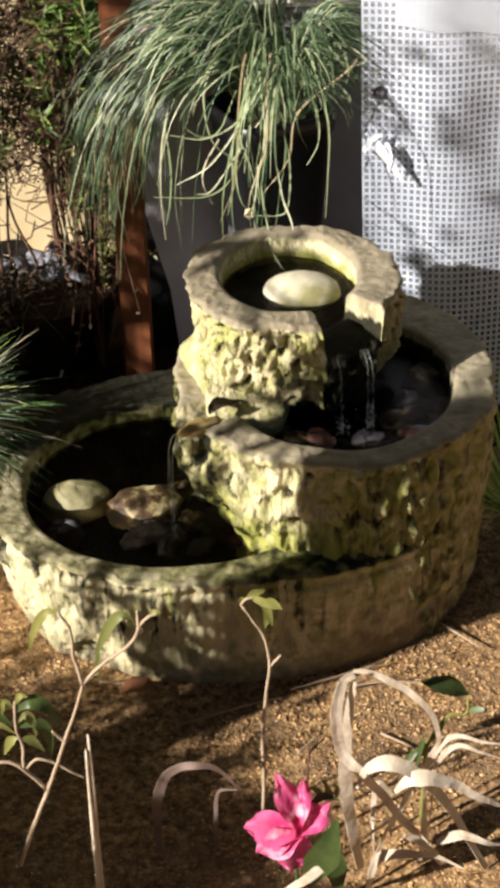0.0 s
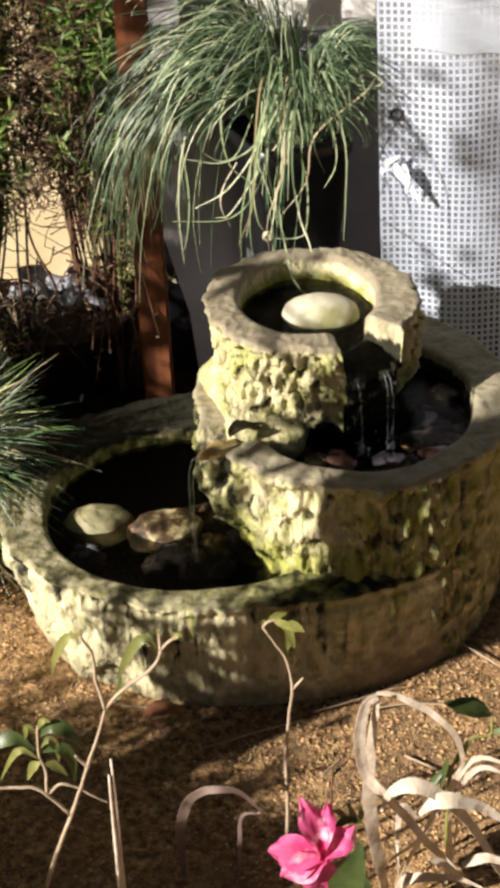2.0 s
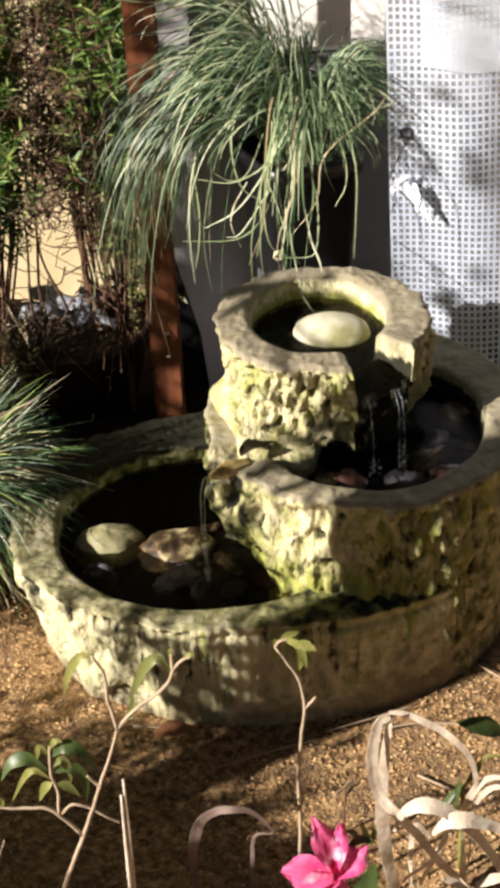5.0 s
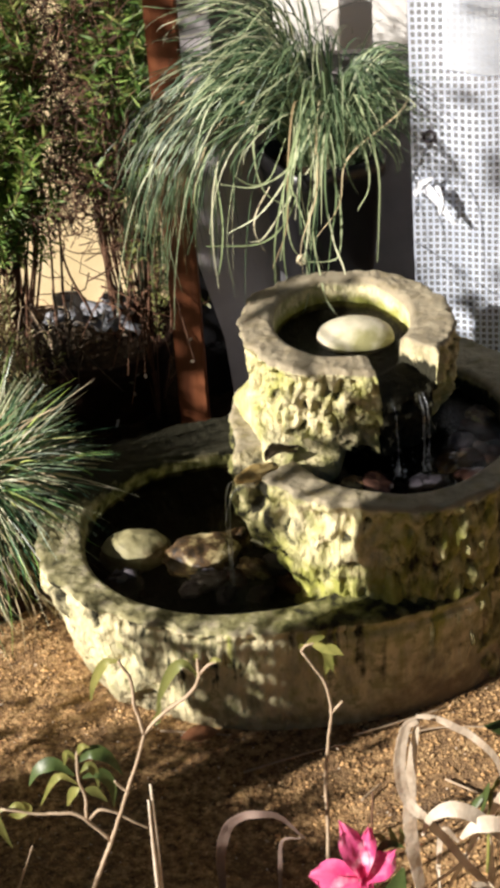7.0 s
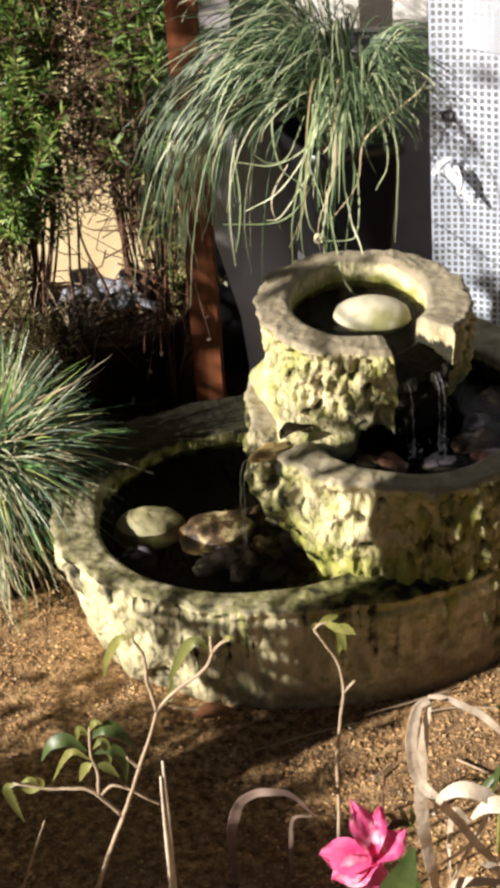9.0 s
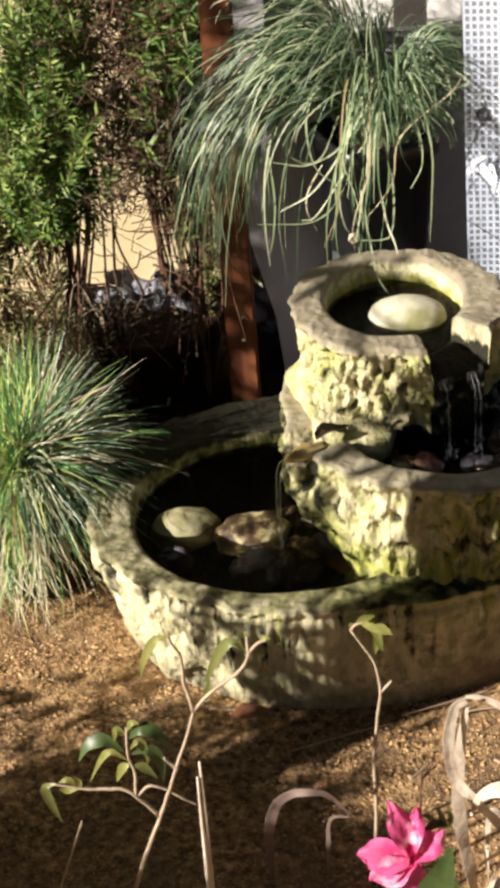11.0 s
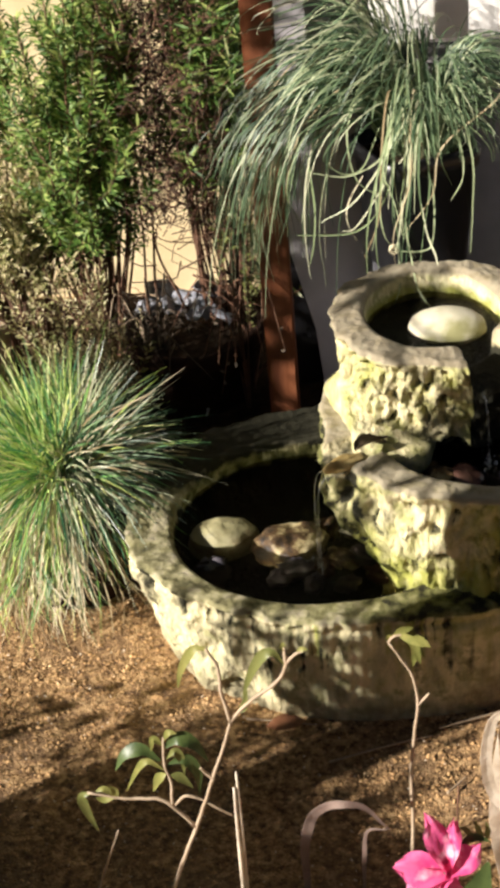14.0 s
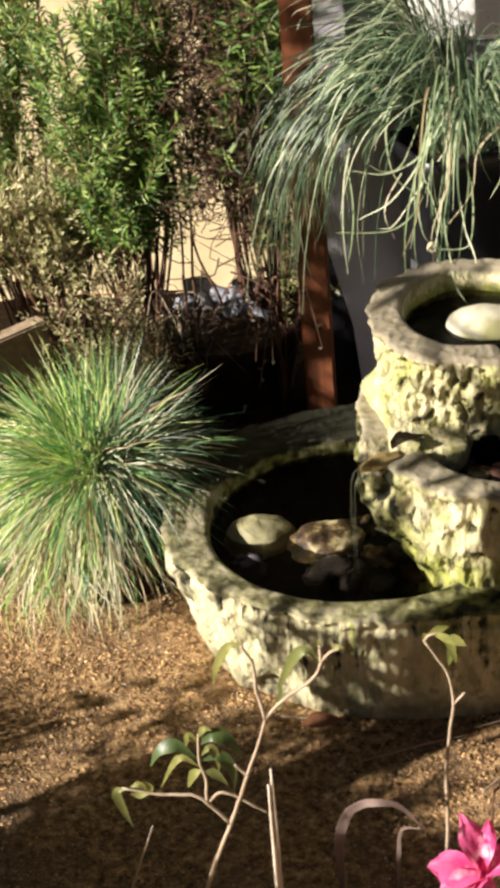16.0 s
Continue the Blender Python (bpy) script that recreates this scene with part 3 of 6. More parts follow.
def build_fountain():
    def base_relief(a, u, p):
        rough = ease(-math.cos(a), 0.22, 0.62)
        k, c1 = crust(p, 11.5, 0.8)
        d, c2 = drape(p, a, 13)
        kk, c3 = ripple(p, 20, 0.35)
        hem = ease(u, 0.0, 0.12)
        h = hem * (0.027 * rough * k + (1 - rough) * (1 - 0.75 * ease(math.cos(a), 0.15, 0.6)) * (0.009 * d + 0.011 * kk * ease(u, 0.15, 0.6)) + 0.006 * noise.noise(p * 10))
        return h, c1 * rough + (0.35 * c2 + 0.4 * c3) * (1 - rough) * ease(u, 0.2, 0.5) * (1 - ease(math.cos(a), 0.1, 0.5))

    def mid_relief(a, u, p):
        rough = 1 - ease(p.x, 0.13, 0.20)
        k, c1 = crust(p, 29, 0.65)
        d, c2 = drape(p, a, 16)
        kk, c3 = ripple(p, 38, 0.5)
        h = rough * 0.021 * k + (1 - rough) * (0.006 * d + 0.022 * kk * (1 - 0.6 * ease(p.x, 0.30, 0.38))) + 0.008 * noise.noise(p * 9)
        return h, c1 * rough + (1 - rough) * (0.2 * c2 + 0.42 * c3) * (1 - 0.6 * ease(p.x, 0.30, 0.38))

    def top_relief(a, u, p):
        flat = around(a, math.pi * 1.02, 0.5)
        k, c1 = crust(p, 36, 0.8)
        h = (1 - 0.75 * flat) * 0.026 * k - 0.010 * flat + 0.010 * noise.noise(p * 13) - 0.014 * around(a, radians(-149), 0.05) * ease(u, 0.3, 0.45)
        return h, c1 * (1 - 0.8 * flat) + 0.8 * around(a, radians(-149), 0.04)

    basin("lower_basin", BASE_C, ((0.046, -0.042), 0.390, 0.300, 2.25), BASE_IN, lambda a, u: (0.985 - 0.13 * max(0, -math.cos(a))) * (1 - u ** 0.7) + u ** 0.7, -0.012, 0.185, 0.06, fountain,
          "wide oval lower basin with a rough wall", base_relief, growth_shade_base, n=640)
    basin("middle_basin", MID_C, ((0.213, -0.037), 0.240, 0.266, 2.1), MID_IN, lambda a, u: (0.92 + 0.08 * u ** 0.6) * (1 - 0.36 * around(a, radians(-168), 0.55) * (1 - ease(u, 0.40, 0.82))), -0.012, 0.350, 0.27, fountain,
          "middle basin with a mossy rock-textured wall", mid_relief, growth_shade_mid,
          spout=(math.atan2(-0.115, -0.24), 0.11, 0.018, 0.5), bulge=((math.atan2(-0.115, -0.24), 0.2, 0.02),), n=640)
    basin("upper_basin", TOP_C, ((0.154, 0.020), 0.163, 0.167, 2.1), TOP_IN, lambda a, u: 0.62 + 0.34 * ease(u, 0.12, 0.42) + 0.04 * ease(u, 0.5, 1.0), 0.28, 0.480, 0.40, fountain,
          "upper basin, its wall furred with yellow-green moss", top_relief, growth_shade_top,
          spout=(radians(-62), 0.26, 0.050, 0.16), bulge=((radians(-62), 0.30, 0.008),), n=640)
    # rock shoulder between the middle and the upper tier
    geo = lump(41, (0.088, 0.140, 0.092), 0.07, 44, 64, 1.1)
    facets = [(Vector((0.06, -0.55, 0.83)).normalized(), 0.054), (Vector((-0.94, -0.25, 0.1)).normalized(), 0.053), (Vector((-0.1, -0.97, -0.1)).normalized(), 0.100), (Vector((-0.45, -0.2, 0.85)).normalized(), 0.070)]
    v = []
    for q in geo.v:
        q = Vector(q)
        for way, d in facets:
            q -= way * max(0, q.dot(way) - d)
        v.append(q + Vector((noise.noise(q * 30), noise.noise(q * 30 + Vector((5, 5, 5))), noise.noise(q * 30 + Vector((9, 2, 2))))) * 0.004 + Vector((0, 0, 0.0015 * noise.noise(q * 95))))
    geo.v = [tuple(q) for q in v]
    me = geo.mesh("rock_shoulder")
    att = me.color_attributes.new("growth", 'FLOAT_COLOR', 'POINT')
    # mossy by noise, darker in the lower part
    att.data.foreach_set("color", np.array([(0.34 + 0.25 * noise.noise(q * 14), 0.0 if q.z > -0.02 else 0.35, 0.0, 0.0) for q in v], dtype=np.float32).ravel())
    ob = part("rock_shoulder", me, STONE, fountain, "smooth buff rock shoulder under the upper basin")
    ob.location = (0.054, -0.062, 0.335)
    pool("lower_water", BASE_C, BASE_IN, 0.150, fountain)
    pool("middle_water", MID_C, MID_IN, 0.312, fountain)
    pool("upper_water", TOP_C, TOP_IN, 0.438, fountain)
    rnd = random.Random(2)
    for name, lines in (("upper_spill", [((0.205, -0.140, 0.428), (0.210, -0.163, 0.405), (0.213, -0.168, 0.312)), ((0.252, -0.128, 0.428), (0.257, -0.152, 0.405), (0.259, -0.156, 0.312)), ((0.246, -0.131, 0.427), (0.250, -0.154, 0.404), (0.250, -0.158, 0.312))]),
                        ("middle_spill", [((-0.020, -0.155, 0.322), (-0.040, -0.166, 0.30), (-0.043, -0.170, 0.15)), ((-0.018, -0.17, 0.322), (-0.036, -0.182, 0.29), (-0.038, -0.186, 0.15))])):
        for q in lines:
            g = Geo()
            p = smooth_path(q, 26)
            g.tube([w + Vector((rnd.gauss(0, 0.0004), rnd.gauss(0, 0.0004), 0)) for w in p], 0.0012, 0.0008, 7)
            part(name, g, FALLING, fountain, "thin falling strand of water")


build_fountain()


def splash():
    """Drops thrown up where the upper spill meets the middle water."""
    rnd = random.Random(8)
    for x, y in ((0.213, -0.168), (0.254, -0.157), (-0.041, -0.176)):
        z = 0.314 if x > 0 else 0.152
        g = Geo()
        for i in range(26):
            a, r, h = rnd.uniform(0, 6.28), abs(rnd.gauss(0, 0.014)), abs(rnd.gauss(0, 0.012))
            c, k = Vector((x + r * math.cos(a), y + r * math.sin(a), z + h)), rnd.uniform(0.0008, 0.0018)
            g.add([c + Vector(q) * k for q in ((1, 0, 0), (-1, 0, 0), (0, 1, 0), (0, -1, 0), (0, 0, 1.6), (0, 0, -1.6))], [(0, 2, 4), (2, 1, 4), (1, 3, 4), (3, 0, 4), (2, 0, 5), (1, 2, 5), (3, 1, 5), (0, 3, 5)])
        part("splash", g, FALLING, fountain, "small drops thrown up by the falling water", kind="stuff")


splash()


def stones():
    def put(name, g, m, at, turn, label, cat="stone", group=""):
        ob = thing(name, g, m, label, cat, group)
        ob.matrix_world = pose(*at, 0, 0, turn)
        return ob
    put("egg_stone", lump(1, (0.059, 0.040, 0.030), 0.03, 24, 36), PEBBLE, (0.170, 0.030, 0.442), -8, "smooth pale egg-shaped stone lying in the upper basin")
    put("pool_stone", lump(2, (0.056, 0.046, 0.036), 0.10, 24, 36), OLIVE, (-0.192, -0.062, 0.132), 10, "pale round stone half under water in the lower basin", group="pool stones")
    put("pool_stone", lump(3, (0.058, 0.046, 0.032), 0.20, 30, 44, 1.7), WETROCK, (-0.086, -0.090, 0.136), 12, "rust-stained buff stone wet in the lower basin", group="pool stones")
    put("pool_stone", lump(4, (0.022, 0.015, 0.012), 0.3, freq=2.0), OLIVE, (0.014, -0.072, 0.148), 10, "small olive stone under the spill of the middle basin", group="pool stones")
    put("pool_stone", lump(5, (0.030, 0.024, 0.028), 0.4, freq=2.4), SLATE, (-0.206, -0.142, 0.128), 25, "dark slate stone near the rim of the lower basin", group="pool stones")
    for i, (x, y, s, m) in enumerate(((-0.075, -0.150, 0.026, SLATE), (-0.10, -0.165, 0.020, SLATE), (-0.035, -0.150, 0.018, REDSTONE), (-0.01, -0.125, 0.022, WETROCK), (-0.045, -0.055, 0.030, WETROCK), (-0.05, -0.185, 0.018, SLATE), (0.03, -0.12, 0.024, SLATE), (0.05, -0.17, 0.022, REDSTONE), (0.0, -0.19, 0.018, SLATE), (0.045, -0.09, 0.022, WETROCK))):
        put("pool_stone", lump(30 + i, (s * 1.2, s * 0.8, s * 0.7), 0.45, freq=2.6), m, (x, y, 0.131), 50 * i, "small wet stone in the lower basin", group="pool stones")
    put("channel_stone", lump(61, (0.034, 0.013, 0.010), 0.3), mat("ochre_stone", [(0.3, (0.34, 0.22, 0.06)), (0.7, (0.56, 0.44, 0.20))], 40, 0.6, 0.4), (0.004, -0.190, 0.350), 28, "small ochre stone in the spill of the middle basin")
    rnd = random.Random(5)
    for i in range(34):
        a, k = rnd.uniform(-2.5, 0.35), rnd.uniform(0.55, 0.93)
        x, y, r = 0.215 + 0.172 * k * math.cos(a), -0.066 + 0.192 * k * math.sin(a), rnd.uniform(0.012, 0.030)
        put("basin_pebble", lump(10 + i, (r * 1.2, r * 0.8, r * 0.45), 0.25), (REDSTONE, WETROCK, REDSTONE, SLATE, BROWNSTONE)[i % 5], (x, y, 0.305 + rnd.uniform(-0.006, 0.002)), 67 * i, "wet brown pebble lying in the middle basin", group="middle basin pebbles")


stones()


# ---------------------------------------------------------------- background structure
def post():
    ob = holder("wooden_post", (-0.1, 0.48, 0), "red-brown stained square timber post behind the fountain", "post")
    part("shaft", bevelled_box("shaft", -0.0265, 0.0275, -0.03, 0.03, -0.05, 1.6), WOOD, ob)


post()


def walls():
    thing("wall_north", bevelled_box("wall_north", -3.0, 3.0, 1.10, 1.25, -0.02, 1.7), PLASTER, "sunlit cream plastered garden wall", "wall", kind="structure")
    thing("wall_east", bevelled_box("wall_east", 0.03, 3.0, 1.04, 1.09, -0.02, 1.7), LIMEWASH, "white limewashed wall in full sun", "wall", kind="structure")
    thing("grey_upright", bevelled_box("grey_upright", 0.225, 0.29, 0.93, 0.97, -0.02, 1.6), LIMEWASH, "whitewashed upright in front of the white wall", "post")
    outline = ((-0.10, 1.5), (-0.10, 0.44), (-0.035, 0.17), (-0.02, 0.0), (0.138, 0.0), (0.138, 0.68), (0.086, 0.70), (0.086, 1.5))
    g = Geo()
    k = len(outline)
    g.add([(x, y, z) for y in (0.56, 0.585) for x, z in outline], [tuple(range(k)), tuple(range(2 * k - 1, k - 1, -1))] + [(i, i + k, (i + 1) % k + k, (i + 1) % k) for i in range(k)])
    thing("wall_panel_1", g, GREY, "pale grey board panel with a slanted foot", "wall", kind="structure", smooth=False)
    thing("wall_panel_2", bevelled_box("wall_panel", 0.142, 0.50, 0.57, 0.60, 0, 0.70), TAUPE, "low taupe board panel behind the fountain", "wall", kind="structure")
    # black board added to keep the gap behind the post dark
    thing("dark_gap_board", bevelled_box("wall_panel", -0.12, -0.02, 0.60, 0.62, 0, 1.5), BLACK, "black board added for the shade in the gap behind the post", "wall", kind="structure")


walls()


# ---------------------------------------------------------------- woven sheet
def sheet_at(u, v):
    """The hung sheet: u metres from its free edge, v metres up."""
    x = 0.290 + u + 0.025 * (0.78 - v)
    y = 0.35 + 0.012 * math.sin(u * 24 + 0.8 + 1.5 * v) * (0.4 + 0.6 * min(1, u / 0.1)) + 0.010 * noise.noise((u * 9, v * 6, 2)) - 0.10 * u
    return Vector((x, y, v))


def woven_sheet():
    ob = holder("woven_sheet", (0, 0, 0), "translucent white reinforced plastic sheet hung behind the fountain", "plastic sheet")
    p, ph, w = 0.0106, 0.0118, 0.0042
    cols, rws = 36, 88
    us = [x for i in range(cols) for x in (i * p, i * p + w)] + [cols * p]
    vs = [x for i in range(rws) for x in (i * ph, i * ph + w)] + [rws * ph]
    vert = [sheet_at(u, v + 0.01) for v in vs for u in us]
    k = len(us)
    weave, film = Geo(), Geo()
    fw, ff = [], []
    for r in range(len(vs) - 1):
        for c in range(k - 1):
            (fw if r % 2 == 0 or c % 2 == 0 else ff).append((r * k + c, r * k + c + 1, (r + 1) * k + c + 1, (r + 1) * k + c))
    weave.add(vert, fw)
    film.add([q + Vector((0, 0.0006, 0)) for q in vert], ff)
    part("weave", weave, THREAD, ob, "white woven reinforcing grid", kind="stuff")
    part("film", film, FILM, ob, "clear film between the threads", kind="stuff")
    g = Geo()
    v = []
    for i in range(9):
        for j in range(25):
            u = 0.052 + 0.33 * j / 24
            q = sheet_at(u, 0.742 - 0.10 * (u - 0.05) + 0.006 * noise.noise((u * 20, 1, 1)) + 0.30 * i / 8)
            v.append(q - Vector((0, 0.006 + 0.004 * noise.noise((u * 16, i * 0.7, 4)), 0)))
    g.add(v, [(i * 25 + j, i * 25 + j + 1, (i + 1) * 25 + j + 1, (i + 1) * 25 + j) for i in range(8) for j in range(24)])
    part("folded_flap", g, HAZE, ob, "plain white film folded over the sheet's head")
    g = Geo()
    e = sheet_at(0.029, 0.628) - Vector((0, 0.003, 0))
    ring = [e + Vector((0.009 * math.cos(a), 0, 0.009 * math.sin(a))) for a in (2 * math.pi * i / 24 for i in range(25))]
    g.tube(ring, 0.0028, 0.0028, 8)
    part("eyelet", g, SLATE, ob, "small dark metal eyelet")
    g = Geo()
    for pts, w in (([(0.303, 0.337, 0.555), (0.322, 0.327, 0.54), (0.338, 0.322, 0.518), (0.362, 0.318, 0.483)], 0.017), ([(0.298, 0.342, 0.53), (0.31, 0.332, 0.555), (0.328, 0.332, 0.564)], 0.011), ([(0.333, 0.328, 0.55), (0.338, 0.32, 0.525), (0.337, 0.326, 0.50)], 0.011)):
        g.ribbon([q + Vector((0, 0.004 * noise.noise(q * 90), 0)) for q in smooth_path(pts, 14)], w, Vector((-0.7, -1, 0.4)), 0.3, 0.3)
    part("torn_strip", g, TORN, ob, "loose torn strips of white film")


woven_sheet()


# ---------------------------------------------------------------- sedge in its black pot
def sedge():
    plinth = thing("plinth", bevelled_box("plinth", 0.075, 0.225, 0.34, 0.54, 0, 0.36, 0.008), GREY2, "dark concrete block under the sedge pot", "plinth")
    pot = holder("black_pot", (0.150, 0.43, 0.36), "tall square black plastic nursery pot standing behind the fountain", "plant pot")
    g = Geo()
    lathe(g, [(0.066, 0), (0.070, 0.01), (0.083, 0.190), (0.089, 0.193), (0.090, 0.222), (0.085, 0.225), (0.082, 0.195), (0.0, 0.195)], (0, 0, 0), 80, 0, 7, radians(22))
    part("body", g, BLACK, pot)
    g = Geo()
    lathe(g, [(0.080, 0.200), (0.05, 0.210), (0.0, 0.213)], (0, 0, 0), 48, 0.05, 7, radians(22))
    part("soil", g, SOIL, pot)
    rnd = random.Random(4)
    plant = holder("sedge_plant", (0.165, 0.43, 0.57), "weeping grey-green sedge spilling out of the black pot", "ornamental grass")
    green, pale, dry = Geo(), Geo(), Geo()

    def blade(geo, ang, rise, reach, fall, w, bend=0.0):
        d = Vector((math.cos(ang), math.sin(ang), 0))
        s = Vector((-d.y, d.x, 0))
        b = d * rnd.uniform(0.01, 0.06) + s * rnd.uniform(-0.03, 0.03)
        pts = [b, b + d * reach * 0.18 + Vector((0, 0, rise * 0.75)), b + d * reach * 0.55 + Vector((0, 0, rise)) + s * bend * 0.3,
               b + d * reach * 0.9 + Vector((0, 0, rise - fall * 0.35)) + s * bend * 0.7, b + d * reach + Vector((0, 0, rise - fall)) + s * bend]
        if fall > 0.14:
            pts[3] += s * rnd.gauss(0, 0.010) + d * rnd.gauss(0, 0.008)
            pts[4] += s * rnd.gauss(0, 0.014) + d * rnd.gauss(-0.006, 0.014)
            pts.insert(4, pts[3].lerp(pts[4], 0.55) + s * rnd.gauss(0, 0.008) + d * rnd.gauss(0.008, 0.006))
        geo.ribbon(smooth_path(pts, 18), w, Vector((0, -0.6, 0.8)), 0.2, 0.25)

    def arc(geo, ang, rise, reach, fall, w, bend):
        """One smooth blade that rises, bows over and hangs."""
        d = Vector((math.cos(ang), math.sin(ang), 0))
        s = Vector((-d.y, d.x, 0))
        b = d * rnd.uniform(0.01, 0.055) + s * rnd.uniform(-0.03, 0.03)
        curl = rnd.gauss(0.0, 0.010)
        pts = [b, b + d * reach * 0.22 + Vector((0, 0, rise * 0.80)), b + d * reach * 0.52 + Vector((0, 0, rise)) + s * bend * 0.3,
               b + d * reach * 0.82 + Vector((0, 0, rise - fall * 0.28)) + s * bend * 0.7, b + d * reach * 0.97 + Vector((0, 0, rise - fall * 0.66)) + s * bend,
               b + d * (reach + curl) + Vector((0, 0, rise - fall)) + s * bend * 1.1]
        geo.ribbon(smooth_path(pts, 18), w, Vector((0, -0.6, 0.8)), 0.2, 0.25)

    for i in range(560):  # crown
        ang = rnd.uniform(0, 2 * math.pi)
        left, front = max(0, -math.cos(ang)), math.sin(ang) < -0.2
        if math.sin(ang) > 0.5 and rnd.random() < 0.5:
            continue
        rise = rnd.uniform(0.08, 0.25 if math.cos(ang) < -0.3 else 0.19) if math.cos(ang) < 0.2 else rnd.uniform(0.07, 0.19)
        far = 0.13 if math.cos(ang) > 0.15 and math.sin(ang) < 0.1 else 0.20
        arc(green if rnd.random() < 0.95 else pale, ang, rise, rnd.uniform(0.09, far) + 0.07 * left * rnd.random(), rnd.uniform(0.01, 0.07 if front else 0.15), rnd.uniform(0.0016, 0.0030), rnd.gauss(0, 0.022))
    for i in range(90):  # fine blades that stand up against the light
        ang = rnd.gauss(2.9, 0.6)
        arc(pale if rnd.random() < 0.3 else green, ang, rnd.uniform(0.19, 0.31), rnd.uniform(0.13, 0.27), rnd.uniform(-0.01, 0.07), rnd.uniform(0.0013, 0.0024), rnd.gauss(0, 0.04))
    for i in range(28):  # tress hanging in front of the pot
        ang = -math.pi / 2 + rnd.gauss(-0.28, 0.16)
        blade((pale, green, dry)[rnd.choice((0, 0, 0, 0, 1, 1, 2))], ang, rnd.uniform(0.06, 0.15), rnd.uniform(0.09, 0.14), 0.10 + 0.24 * rnd.random() ** 1.2, rnd.uniform(0.0026, 0.0044), rnd.gauss(0, 0.024))
    for i in range(250):  # combed drape beside the post
        ang = math.pi + rnd.gauss(0.10, 0.16)
        reach = 0.13 + 0.20 * rnd.random() ** 0.7
        outer = reach > 0.27
        kind = green if outer or rnd.random() < 0.72 else (dry if 0.20 < reach < 0.27 and rnd.random() < 0.55 else pale)
        arc(kind, ang, rnd.uniform(0.10, 0.20), reach, rnd.uniform(0.04, 0.16) if rnd.random() < 0.35 else rnd.uniform(0.16, 0.32) + 0.5 * max(0, reach - 0.2), rnd.uniform(0.0016, 0.0030), rnd.gauss(0, 0.020))
    # curved strays between tress and drape, in the plane of the tress
    strays = [((0.105, 0.66), (0.093, 0.602), (0.037, 0.577), (-0.021, 0.587)), ((0.11, 0.68), (0.098, 0.61), (0.044, 0.537), (-0.013, 0.502)), ((0.11, 0.58), (0.09, 0.518), (0.041, 0.477), (-0.052, 0.479)),
              ((0.05, 0.68), (0.036, 0.640), (0.048, 0.575), (0.091, 0.538)), ((0.09, 0.64), (0.06, 0.585), (0.03, 0.58), (0.0, 0.60)), ((0.29, 0.69), (0.266, 0.678), (0.185, 0.619), (0.17, 0.54), (0.125, 0.475)),
              ((0.182, 0.67), (0.215, 0.62), (0.22, 0.565), (0.201, 0.524)), ((0.172, 0.56), (0.174, 0.502), (0.168, 0.455), (0.152, 0.441), (0.108, 0.441)), ((0.10, 0.58), (0.085, 0.52), (0.09, 0.47), (0.104, 0.446)),
              ((0.125, 0.57), (0.12, 0.50), (0.112, 0.46), (0.106, 0.443)), ((-0.02, 0.62), (-0.035, 0.56), (-0.040, 0.48), (-0.036, 0.40)), ((-0.03, 0.60), (-0.022, 0.52), (-0.026, 0.47), (-0.034, 0.43)),
              ((0.06, 0.56), (0.035, 0.53), (0.03, 0.50), (0.045, 0.46)), ((0.14, 0.60), (0.09, 0.545), (0.045, 0.49), (0.02, 0.485))]
    for i, q in enumerate(strays):
        path = [(x - 0.165, -0.075 - 0.05 * min(1, k / 1.5) + 0.006 * math.sin(3 * i + k), z - 0.57) for k, (x, z) in enumerate(q)]
        (dry if i in (5, 12) else pale).ribbon(smooth_path(path, 20), rnd.uniform(0.0026, 0.0034), Vector((0, -0.8, 0.6)), 0.35, 0.25)
    knot = []
    for i in range(26):
        a = i * 0.62
        knot.append((0.105 - 0.165 + 0.0085 * math.cos(a) * (0.6 + 0.4 * math.sin(2.3 * a)), -0.126 + 0.003 * math.sin(1.7 * a), 0.444 - 0.57 + 0.0085 * math.sin(a)))
    dry.tube(knot, 0.0016, 0.0014, 5)
    for q in (((0.107, -0.126, 0.447), (0.107, -0.20, 0.490), (0.107, -0.245, 0.490), (0.106, -0.285, 0.455), (0.090, -0.30, 0.418)), ((0.125, -0.125, 0.50), (0.124, -0.20, 0.495), (0.126, -0.25, 0.490), (0.133, -0.29, 0.455), (0.150, -0.315, 0.432)), ((0.15, -0.125, 0.53), (0.155, -0.20, 0.505), (0.165, -0.255, 0.488), (0.168, -0.275, 0.465))):
        pale.ribbon(smooth_path([(x - 0.165, y, z - 0.57) for x, y, z in q], 18), 0.003, Vector((0, -0.9, 0.4)), 0.4, 0.25)
    part("foliage", green, SEDGE, plant, kind="stuff")
    part("pale_foliage", pale, SEDGEPALE, plant, "creamy pale hanging foliage", kind="stuff")
    part("dry_foliage", dry, DRYBLADE, plant, "bleached straw-coloured foliage", kind="stuff")


sedge()


